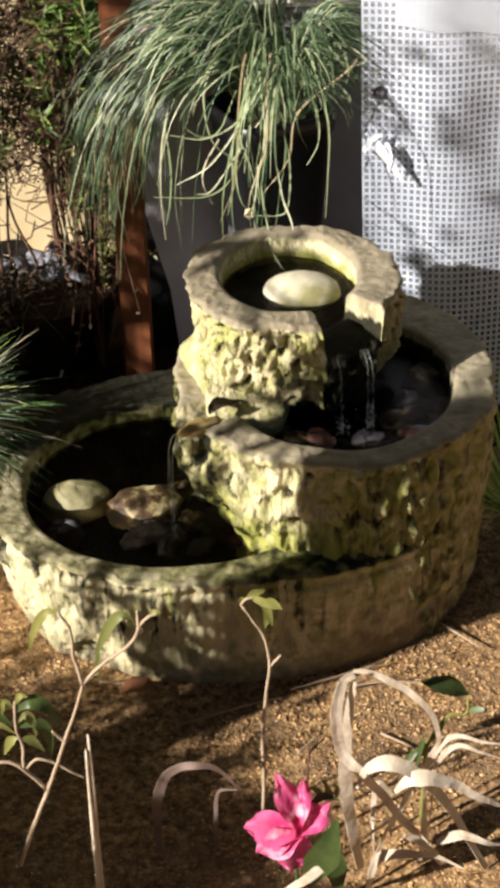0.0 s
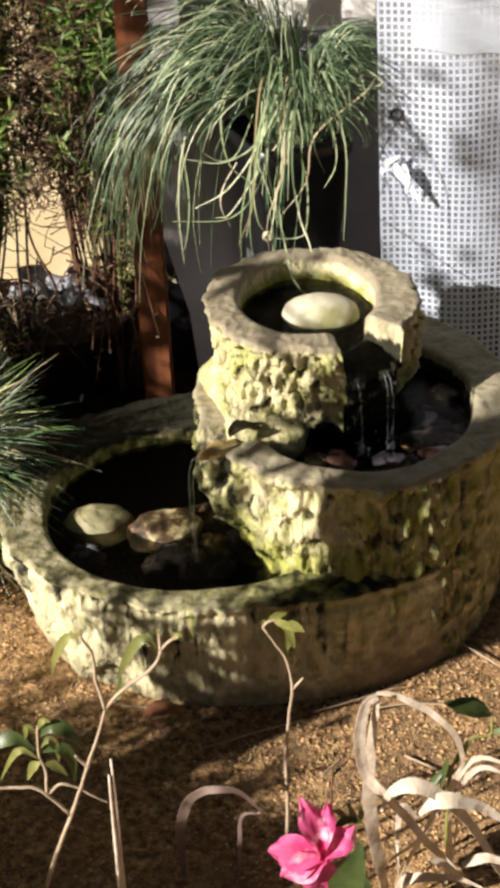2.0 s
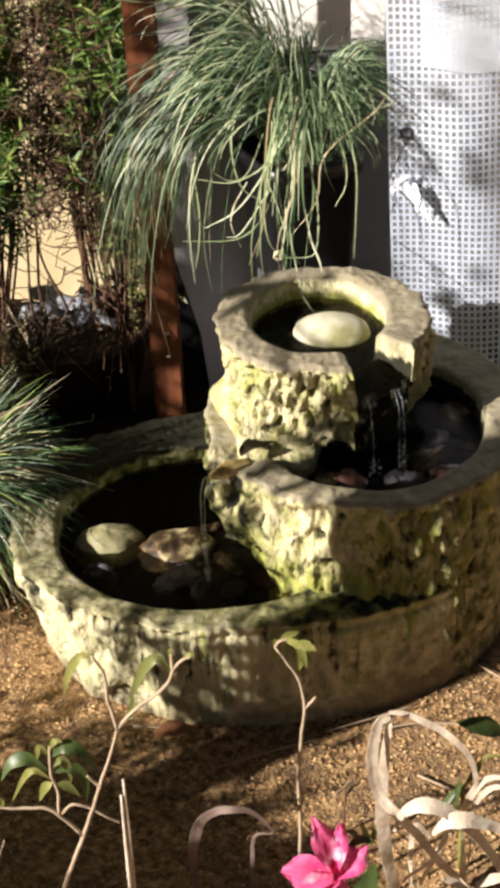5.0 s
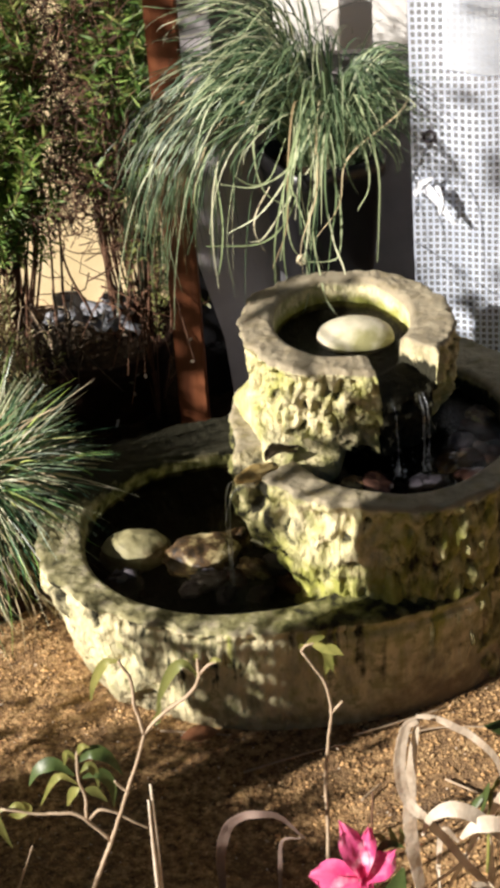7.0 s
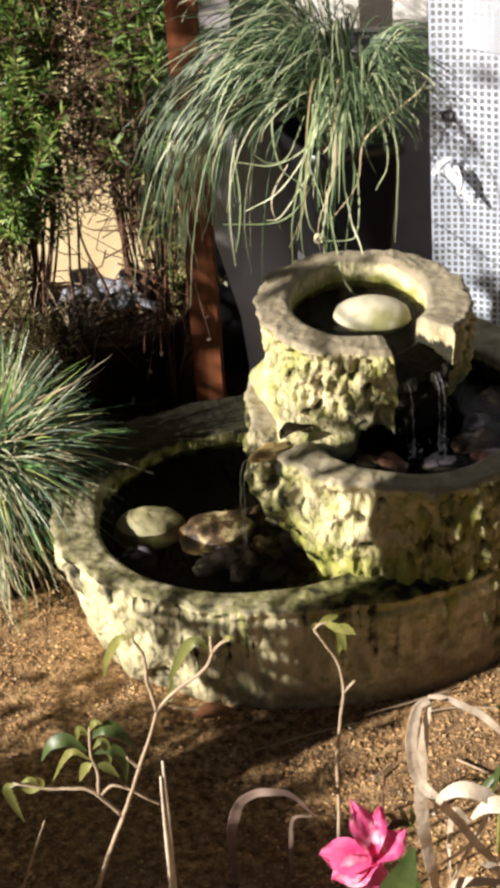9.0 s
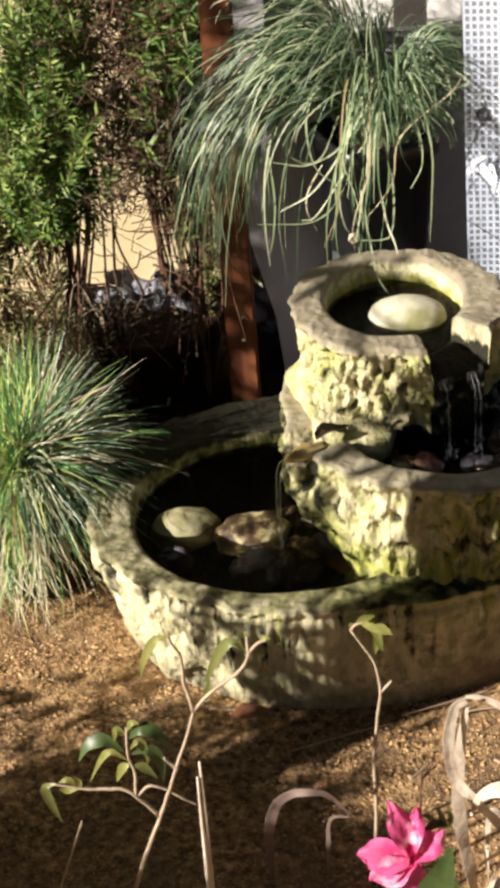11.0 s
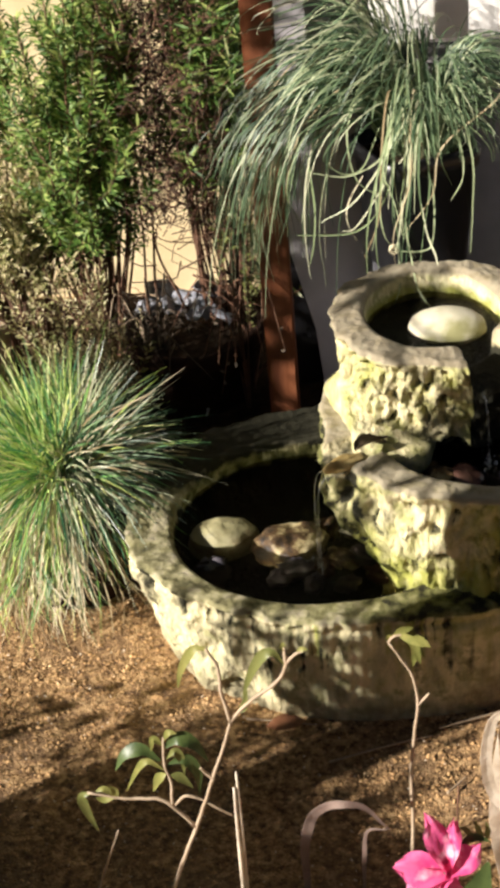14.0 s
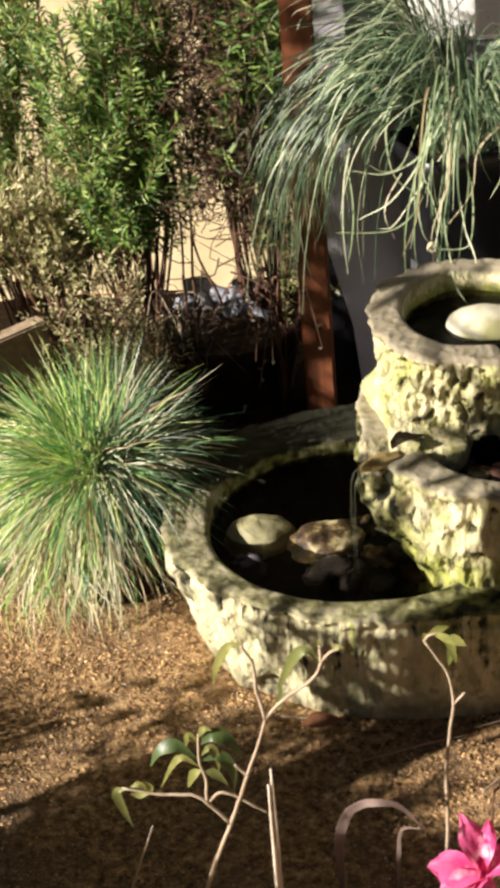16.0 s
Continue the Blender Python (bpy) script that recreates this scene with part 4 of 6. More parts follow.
# ---------------------------------------------------------------- fescue tuft in its pot
def clay_pot(name, at, r, h, label, m=TERRA, soil=True):
    pot = holder(name, at, label, "plant pot")
    g = Geo()
    lathe(g, [(r * 0.72, 0), (r * 0.75, 0.004), (r * 0.92, h * 0.8), (r, h * 0.81), (r, h * 0.985), (r * 0.975, h), (r * 0.9, h * 0.99), (r * 0.87, h * 0.88), (0, h * 0.87)], (0, 0, 0), 56)
    part("body", g, m, pot)
    if soil:
        g = Geo()
        lathe(g, [(r * 0.89, h * 0.86), (r * 0.6, h * 0.9), (r * 0.3, h * 0.88), (0, h * 0.91)], (0, 0, 0), 40, 0.08)
        part("soil", g, SOIL, pot, "dark dry potting soil")
    return pot


def fescue():
    clay_pot("clay_pot", (-0.448, 0.040, 0), 0.12, 0.17, "dark clay pot half hidden under a fescue tuft")
    rnd = random.Random(7)
    plant = holder("fescue_tuft", (-0.452, 0.045, 0.200), "spiky yellow-green to blue-green fescue tuft with bleached lower blades", "ornamental grass")
    green, blue, dry = Geo(), Geo(), Geo()
    for i in range(3100):
        ang = rnd.uniform(0, 2 * math.pi)
        tilt = rnd.betavariate(1.5, 1.2) * 1.75
        length = rnd.uniform(0.08, 0.235) * (0.9 if tilt < 0.6 else 1.0)
        d = Vector((math.sin(tilt) * math.cos(ang), math.sin(tilt) * math.sin(ang), math.cos(tilt)))
        # blades turned from the sun mostly take the blue-green, shade-darkened colour
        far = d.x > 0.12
        if far and rnd.random() < 0.35:
            continue
        b = Vector((math.cos(ang), math.sin(ang), 0)) * rnd.uniform(0.0, 0.05) + Vector((0, 0, 0.02))
        sag = Vector((0, 0, -1)) * length * rnd.uniform(0.05, 0.55) * math.sin(min(tilt, 1.5))
        bend = Vector((rnd.gauss(0, 0.026), rnd.gauss(0, 0.026), rnd.gauss(0, 0.018)))
        pts = [b, b + d * length * 0.35 + sag * 0.06, b + d * length * 0.7 + sag * 0.4 + bend * 0.45, b + d * length + sag + bend]
        pick = rnd.random()
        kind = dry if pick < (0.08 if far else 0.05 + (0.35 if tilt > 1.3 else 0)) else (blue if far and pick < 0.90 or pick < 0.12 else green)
        kind.ribbon(smooth_path(pts, 7), rnd.uniform(0.0013, 0.0027), Vector((0.2 + rnd.gauss(0, 0.5), -0.7, 0.7)), 0.1)
    for i in range(2600):  # skirt of short old blades that hang over the rim
        ang = rnd.uniform(math.pi * 0.75, math.pi * 2.1)
        if ang > math.pi * 1.58 and rnd.random() < 0.80:
            continue
        d = Vector((math.cos(ang), math.sin(ang), 0))
        t = Vector((-d.y, d.x, 0))
        low = rnd.random() ** 0.8
        r = 0.07 + 0.09 * low + rnd.uniform(-0.02, 0.02) + 0.10 * max(0, -d.x - 0.1) * low
        b = d * r + Vector((0, 0, 0.055 - 0.15 * low))
        length, slack = rnd.uniform(0.05, 0.12), rnd.uniform(0.15, 0.8)
        way = (d * slack + t * rnd.gauss(0, 0.30) + Vector((0, 0, -1 + 0.5 * slack))).normalized()
        end = b + way * length + t * rnd.gauss(0, 0.012)
        end.z = max(end.z, -0.190)
        pts = [b - d * 0.03 + Vector((0, 0, 0.012)), b + way * length * 0.35 + d * 0.006, end]
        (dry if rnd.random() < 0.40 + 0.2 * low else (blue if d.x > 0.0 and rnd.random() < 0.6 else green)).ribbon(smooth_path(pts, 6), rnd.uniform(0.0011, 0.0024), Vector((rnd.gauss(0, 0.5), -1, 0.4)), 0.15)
    for i in range(130):  # bleached tips among the dark blades
        ang, tilt = rnd.uniform(-1.4, 0.9), rnd.uniform(0.6, 1.55)
        d = Vector((math.sin(tilt) * math.cos(ang), math.sin(tilt) * math.sin(ang), math.cos(tilt)))
        b, length = d * rnd.uniform(0.05, 0.13) + Vector((0, 0, 0.03)), rnd.uniform(0.05, 0.10)
        end = b + d * length + Vector((rnd.gauss(0, 0.012), rnd.gauss(0, 0.012), -0.25 * length * rnd.random()))
        (dry if i % 5 < 2 else blue).ribbon(smooth_path([b, b.lerp(end, 0.5) + Vector((0, 0, 0.004)), end], 6), rnd.uniform(0.0018, 0.0032), Vector((0.3, -0.7, 0.7)), 0.2)
    part("foliage", green, FESCUE, plant, kind="stuff")
    part("shaded_blue_foliage", blue, BLUESHADEBLADE, plant, "blue-green foliage, darkened for the side turned from the sun", kind="stuff")
    part("dry_foliage", dry, DRYBLADE, plant, "bleached hanging foliage", kind="stuff")
    # unseen second tuft, added only for the shadow it throws
    copy_thing(plant, pose(-0.88, -0.45, 0.01, 0, 0, 70))


fescue()


# ---------------------------------------------------------------- shrubs at the back
def shrub(name, base, stems, label, seed, leaf_mat, leaf_len=0.018, density=1.0, bare=0.3, plume=0.6, lay=0.55):
    """stems: (tip, lean point, twigs). Narrow leaves stand round every twig."""
    rnd = random.Random(seed)
    ob = holder(name, base, label, "shrub")
    wood, leaves = Geo(), Geo()
    for tip, mid, twigs in stems:
        p = smooth_path([(rnd.uniform(-0.03, 0.03), rnd.uniform(-0.03, 0.03), 0), mid, tip], 18)
        wood.tube(p, 0.005, 0.002, 6)
        for k in range(twigs):
            u = rnd.uniform(bare, 1.0)
            at = p[min(18, int(u * 18))]
            d = Vector((rnd.gauss(0, plume), rnd.gauss(0, plume), rnd.uniform(0.2, 1.0))).normalized()
            length = rnd.uniform(0.06, 0.16)
            q = smooth_path([at, at + d * length * 0.5 + Vector((0, 0, 0.01)), at + d * length + Vector((0, 0, 0.02))], 8)
            wood.tube(q, 0.0016, 0.0006, 4)
            for m in range(int(34 * density)):
                w = rnd.uniform(0.15, 1.0)
                c = q[min(8, int(w * 8))].lerp(q[min(8, int(w * 8) + 1)], rnd.random()) if int(w * 8) < 8 else q[8]
                ld = (d * lay + Vector((rnd.gauss(0, 0.6), rnd.gauss(0, 0.6), rnd.gauss(0.1, 0.5)))).normalized()
                leaves.sliver(c, ld, leaf_len * rnd.uniform(0.8, 1.7), rnd.uniform(0.0022, 0.0044), Vector((rnd.gauss(0, 0.5), -0.7, 0.7)))
    part("branchwork", wood, TWIG, ob)
    part("foliage", leaves, leaf_mat, ob, kind="stuff")
    return ob


def fan(rnd, n, x0, x1, z0, z1, lean, twigs):
    """Stems that fan out from a shrub's foot."""
    out = []
    for i in range(n):
        x = x0 + (x1 - x0) * i / (n - 1) + rnd.uniform(-0.03, 0.03)
        y = rnd.uniform(-0.07, 0.12)
        out.append((Vector((x, y, rnd.uniform(z0, z1))), Vector((x * lean + rnd.uniform(-0.02, 0.02), y * 0.4, 0.28)), twigs))
    return out


def spires(name, base, stems, label, seed, leaf_mat, leaf=(0.018, 0.030), width=0.0042, step=0.0024, spread=0.9, twigs=6):
    """Upright shoots set all round with narrow leaves, like bottle brushes. stems: (tip, lean point, how far up the leaves begin)."""
    rnd = random.Random(seed)
    ob = holder(name, base, label, "shrub")
    wood, leaves = Geo(), Geo()
    def dress(p, bare):
        k_all = len(p) - 1
        total = sum((p[k + 1] - p[k]).length for k in range(k_all))
        n, turn = int(total * (1 - bare) / step), rnd.uniform(0, 6.28)
        for m in range(n):
            u = (bare + (1 - bare) * m / n) * (k_all - 0.01)
            k = int(u)
            c, t = p[k].lerp(p[k + 1], u - k), (p[k + 1] - p[k]).normalized()
            turn += 2.4 + rnd.gauss(0, 0.4)
            side = t.orthogonal().normalized()
            out = side * math.cos(turn) + t.cross(side) * math.sin(turn)
            way = (t * rnd.uniform(0.2, 1.0) + out * spread).normalized()
            leaves.sliver(c, way, rnd.uniform(*leaf), width * rnd.uniform(0.7, 1.3), Vector((rnd.gauss(-0.2, 0.5), rnd.gauss(-0.7, 0.3), rnd.gauss(0.6, 0.3))))

    for tip, mid, bare in stems:
        p = smooth_path([(rnd.uniform(-0.04, 0.04), rnd.uniform(-0.04, 0.04), 0), mid + Vector((rnd.gauss(0, 0.02), 0, 0)), tip], 24)
        wood.tube(p, 0.0034, 0.0012, 6)
        dress(p, bare + 0.15)
        for k in range(twigs):
            at = p[int(24 * rnd.uniform(bare, 0.95))]
            d = (Vector((rnd.gauss(0, 0.55), rnd.gauss(-0.1, 0.5), rnd.uniform(0.3, 1.0)))).normalized()
            q = smooth_path([at, at + d * 0.05, at + d * rnd.uniform(0.06, 0.11) + Vector((0, 0, 0.02))], 6)
            wood.tube(q, 0.0014, 0.0007, 4)
            dress(q, 0.1)
    part("branchwork", wood, TWIG, ob)
    part("foliage", leaves, leaf_mat, ob, kind="stuff")
    return ob


def shoots(rnd, n, x0, x1, z0, z1, bare, foot=0.35, deep=0.10):
    out = []
    for i in range(n):
        x, y, z = rnd.uniform(x0, x1), rnd.uniform(-deep, deep), rnd.uniform(z0, z1)
        out.append((Vector((x, y, z)), Vector((x * foot + rnd.gauss(0, 0.03), y * 0.5, z * 0.5)), bare + rnd.uniform(-0.1, 0.1)))
    return out


def tangle(name, base, span, n, label, seed):
    """A dead bush: a thicket of fine crooked twigs with a few withered leaves left on them."""
    rnd = random.Random(seed)
    ob = holder(name, base, label, "shrub")
    wood, fine, leaves = Geo(), Geo(), Geo()
    for i in range(5):
        x = span[0] + (span[1] - span[0]) * (i + 0.5) / 5
        wood.tube(smooth_path([(rnd.uniform(-0.03, 0.03), rnd.uniform(-0.03, 0.03), 0), (x * 0.4 + rnd.gauss(0, 0.03), rnd.gauss(0, 0.03), span[2] * 0.5), (x * 0.9 + rnd.gauss(0, 0.04), rnd.gauss(0, 0.03), span[2]), (x, rnd.gauss(0, 0.05), span[3] * rnd.uniform(0.8, 1.0))], 20), 0.0042, 0.0014, 6)
    for i in range(24):  # crossing side twigs low down
        at = Vector((rnd.uniform(span[0], span[1]) * 0.8, rnd.gauss(0, 0.05), rnd.uniform(span[2] * 0.35, span[2] * 1.1)))
        d, e = Vector((rnd.gauss(0, 0.8), rnd.gauss(0, 0.3), rnd.gauss(0.4, 0.6))).normalized(), Vector((rnd.gauss(0, 0.015), 0, rnd.gauss(0, 0.015)))
        fine.tube(smooth_path([at, at + d * 0.05 + e, at + d * 0.10 - e, at + d * rnd.uniform(0.13, 0.20) + e], 8), rnd.uniform(0.0011, 0.0022), 0.0006, 4)
    for i in range(n):
        z = span[2] + (span[3] - span[2]) * rnd.random()
        k = 0.55 + 0.45 * z / span[3]
        at = Vector((rnd.uniform(span[0], span[1]) * k, rnd.gauss(0, 0.05), z))
        d = Vector((rnd.gauss(0, 0.5), rnd.gauss(0, 0.5), rnd.uniform(0.1, 1.0))).normalized()
        e = Vector((rnd.gauss(0, 0.02), rnd.gauss(0, 0.02), rnd.gauss(0, 0.012)))
        q = smooth_path([at, at + d * 0.04 + e, at + d * rnd.uniform(0.06, 0.12) - e * 0.5], 6)
        fine.tube(q, 0.0013, 0.0006, 3)
        for m in range(9):
            c = q[rnd.randint(1, 6)]
            leaves.sliver(c, Vector((rnd.gauss(0, 1), rnd.gauss(0, 1), rnd.gauss(0.2, 1))).normalized(), rnd.uniform(0.004, 0.010), rnd.uniform(0.0012, 0.0026), Vector((rnd.gauss(0, 0.5), -0.7, 0.7)))
    part("branchwork", wood, TWIG, ob)
    part("twig_thicket", fine, TWIG, ob, kind="stuff")
    part("withered_foliage", leaves, BROWN, ob, kind="stuff")


def shrubs():
    clay_pot("clay_pot", (-0.27, 0.60, 0), 0.135, 0.17, "dark clay pot full of dead stems behind the fountain")
    rnd = random.Random(3)
    spires("leafy_shrub", (-0.45, 0.66, 0.0), shoots(rnd, 40, -0.15, 0.13, 0.50, 0.96, 0.48), "bushy green shrub of upright narrow-leaved shoots", 5, LEAF, (0.018, 0.032))
    spires("leafy_shrub", (-0.66, 0.74, 0.0), shoots(rnd, 30, -0.22, 0.10, 0.45, 1.0, 0.38), "bushy green shrub with narrow leaves against the light", 6, LEAF, (0.016, 0.028))
    spires("leafy_shrub", (-0.20, 0.66, 0.0), shoots(rnd, 32, -0.07, 0.075, 0.64, 0.98, 0.60, 0.6, 0.06), "tall green shrub with long leaves beside the post", 16, LEAF, (0.028, 0.046), 0.0050, 0.0040, 1.2, 5)
    spires("leafy_shrub", (-0.155, 0.60, 0.0), shoots(rnd, 5, -0.035, 0.03, 0.24, 0.46, 0.5, 0.5, 0.03), "thin yellow-green twigs beside the post", 18, OLIVELEAF, (0.010, 0.018), 0.006, 0.005, 1.2, 3)
    shrub("withered_shrub", (-0.58, 0.64, 0.0), fan(rnd, 14, -0.22, 0.14, 0.24, 0.46, 0.45, 22), "withered olive-brown shrub behind the fescue tuft", 8, DULL, 0.016, density=0.9, bare=0.35, plume=0.28, lay=1.3)
    spires("withered_shrub", (-0.44, 0.48, 0.0), shoots(rnd, 34, -0.16, 0.07, 0.18, 0.36, 0.35, 0.5), "wispy straw-coloured dead growth beside the clay pot", 23, DULL, (0.010, 0.022), 0.0026, 0.0040, 0.7, 2)
    tangle("withered_shrub", (-0.275, 0.66, 0.0), (-0.105, 0.105, 0.36, 0.86), 820, "brown withered shrub in the shade beside the post", 14)
    tangle("withered_shrub", (-0.205, 0.72, 0.0), (-0.085, 0.085, 0.40, 0.86), 640, "brown withered shrub in the shade beside the post", 24)
    # from here on: unseen shrubs, added off to the left to cast shade
    shrub("leafy_shrub", (-1.30, 0.40, 0.0), fan(rnd, 10, -0.2, 0.2, 0.3, 0.5, 0.4, 22), "unseen green shrub added to shade the bed behind the fountain", 10, LEAF, 0.03, bare=0.1)
    shrub("leafy_shrub", (-0.99, -0.84, 0.0), fan(rnd, 12, -0.12, 0.12, 0.26, 0.36, 0.5, 22), "unseen low green shrub added to shade the soil in front", 11, LEAF, 0.03, bare=0.0)
    shrub("leafy_shrub", (-0.90, -1.00, 0.0), fan(rnd, 14, -0.12, 0.12, 0.33, 0.41, 0.6, 28), "unseen low green shrub added to shade the soil in front", 15, LEAF, 0.034, density=1.2, bare=0.0)
    shrub("leafy_shrub", (-0.85, -1.12, 0.0), fan(rnd, 14, -0.12, 0.12, 0.32, 0.42, 0.6, 26), "unseen low green shrub added to shade the soil in front", 12, LEAF, 0.034, density=1.2, bare=0.0)
    shrub("leafy_shrub", (-1.22, 0.08, 0.0), fan(rnd, 12, -0.2, 0.22, 0.33, 0.50, 0.5, 26), "unseen green shrub added to shade the bed behind the fountain", 13, LEAF, 0.034, bare=0.1)
    shrub("leafy_shrub", (-1.16, -0.03, 0.0), fan(rnd, 10, -0.1, 0.1, 0.22, 0.36, 0.5, 26), "unseen green shrub added to shade the bed behind the fountain", 19, LEAF, 0.034, bare=0.1)


shrubs()


def tree():
    """An unseen small tree, added so that its trunk shades the fountain's front."""
    rnd = random.Random(31)
    at = Vector((-1.185, -0.990, 0))
    ob = holder("shade_tree", at, "unseen small tree added to shade the fountain's front", "tree")
    g = Geo()
    g.tube([(0.03 * noise.noise((0, 0, z)), 0.03 * noise.noise((5, 0, z)), z) for z in [0.1 * i - 0.05 for i in range(26)]], 0.044, 0.038, 14)
    part("trunk", g, TWIG, ob)
    g, lv = Geo(), Geo()
    for i in range(12):
        a, z = i * 2.4, 1.75 + 0.06 * i
        d = Vector((math.cos(a), math.sin(a), 0.5))
        p = smooth_path([(0, 0, z), d * 0.25 + Vector((0, 0, z)), d * 0.6 + Vector((0, 0, z + 0.1))], 10)
        g.tube(p, 0.015, 0.004, 6)
        for k in range(160):
            c = p[rnd.randint(3, 10)] + Vector((rnd.gauss(0, 0.1), rnd.gauss(0, 0.1), rnd.gauss(0, 0.08)))
            lv.leaf(c, (rnd.gauss(0, 1), rnd.gauss(0, 1), rnd.gauss(-0.2, 0.5)), 0.06, 0.025, Vector((rnd.gauss(0, 0.5), rnd.gauss(0, 0.5), 1)))
    side = Vector((-SUN_HEAD.y, SUN_HEAD.x, 0))
    # leaf clumps placed by the sun's slant to shade chosen spots
    for reach, z, spread, n in ((0.065, 0.72, 0.050, 95), (0.04, 0.63, 0.05, 50), (0.10, 1.15, 0.045, 36), (0.04, 1.24, 0.06, 30), (0.44, 1.62, 0.10, 30), (0.16, 0.41, 0.05, 22), (0.27, 0.53, 0.05, 24), (0.100, 0.73, 0.045, 85), (0.197, 0.91, 0.055, 130), (0.46, 1.26, 0.05, 60), (0.160, 1.12, 0.035, 60)):
        tip = side * reach + Vector((0, 0, z))
        p = smooth_path([(0, 0, z - 0.12), tip * 0.5 + Vector((0, 0, z * 0.5 - 0.03)), tip], 8)
        g.tube(p, 0.008, 0.003, 6)
        for k in range(n):
            c = tip + side * rnd.gauss(0, spread * 0.6) + Vector((rnd.gauss(0, 0.04), rnd.gauss(0, 0.02), rnd.gauss(0, spread)))
            lv.leaf(c, (rnd.gauss(0, 1), rnd.gauss(0, 1), rnd.gauss(-0.4, 0.5)), 0.040, 0.020, Vector((rnd.gauss(0, 0.5), rnd.gauss(0, 0.5), 1)))
    part("branchwork", g, TWIG, ob, kind="stuff")
    part("crown", lv, GLOSSLEAF, ob, kind="stuff")


tree()


def shade_shrub():
    """An unseen tall narrow bush, added on the sunny side to keep the post and the corner behind the sedge in broken
    shade.
    """
    rnd = random.Random(33)
    ob = holder("shade_shrub", (-1.58, -0.20, 0), "unseen tall narrow bush added to shade the post", "shrub")
    side = Vector((-SUN_HEAD.y, SUN_HEAD.x, 0))
    wood, lv = Geo(), Geo()
    for i in range(13):
        top = side * rnd.uniform(-0.17, 0.04) + Vector((rnd.uniform(-0.1, 0.1), 0, rnd.uniform(1.25, 1.78)))
        p = smooth_path([(rnd.uniform(-0.03, 0.03), rnd.uniform(-0.03, 0.03), -0.02), top * 0.4 + Vector((0, 0, 0.15)), top], 16)
        wood.tube(p, 0.012, 0.003, 6)
        for k in range(52):
            c = p[rnd.randint(9, 16)] + Vector((rnd.gauss(0, 0.04), rnd.gauss(0, 0.04), rnd.gauss(0, 0.04)))
            lv.leaf(c, (rnd.gauss(0, 1), rnd.gauss(0, 1), rnd.gauss(0.3, 0.5)), 0.055, 0.022, Vector((rnd.gauss(0, 0.5), rnd.gauss(0, 0.5), 1)))
    part("branchwork", wood, TWIG, ob, kind="stuff")
    part("crown", lv, GLOSSLEAF, ob, kind="stuff")


shade_shrub()


# ---------------------------------------------------------------- foreground plants
def stem_thing(name, label, lines, r=0.0028, m=PALETWIG):
    ob = holder(name, lines[0][0], label, "plant")
    o = Vector(lines[0][0])
    for i, pts in enumerate(lines):
        g = Geo()
        p = [q - o + Vector((0, 0, 0)) for q in smooth_path(pts, 20)]
        p = [q + Vector((0.0012 * noise.noise(q * 60), 0.002 * noise.noise(q * 60 + Vector((3, 3, 3))), 0)) for q in p]
        g.tube(p, r if i == 0 else r * 0.75, r * 0.55, 7)
        part("stem" if i == 0 else "branch", g, m, ob)
    return ob


def leaf_part(ob, base, way, length, width, m, flat=(0, -0.6, 0.8), droop=0.3):
    g = Geo()
    g.leaf(Vector(base) - ob.location, way, length, width, Vector(flat), droop)
    return part("leaf", g, m, ob)


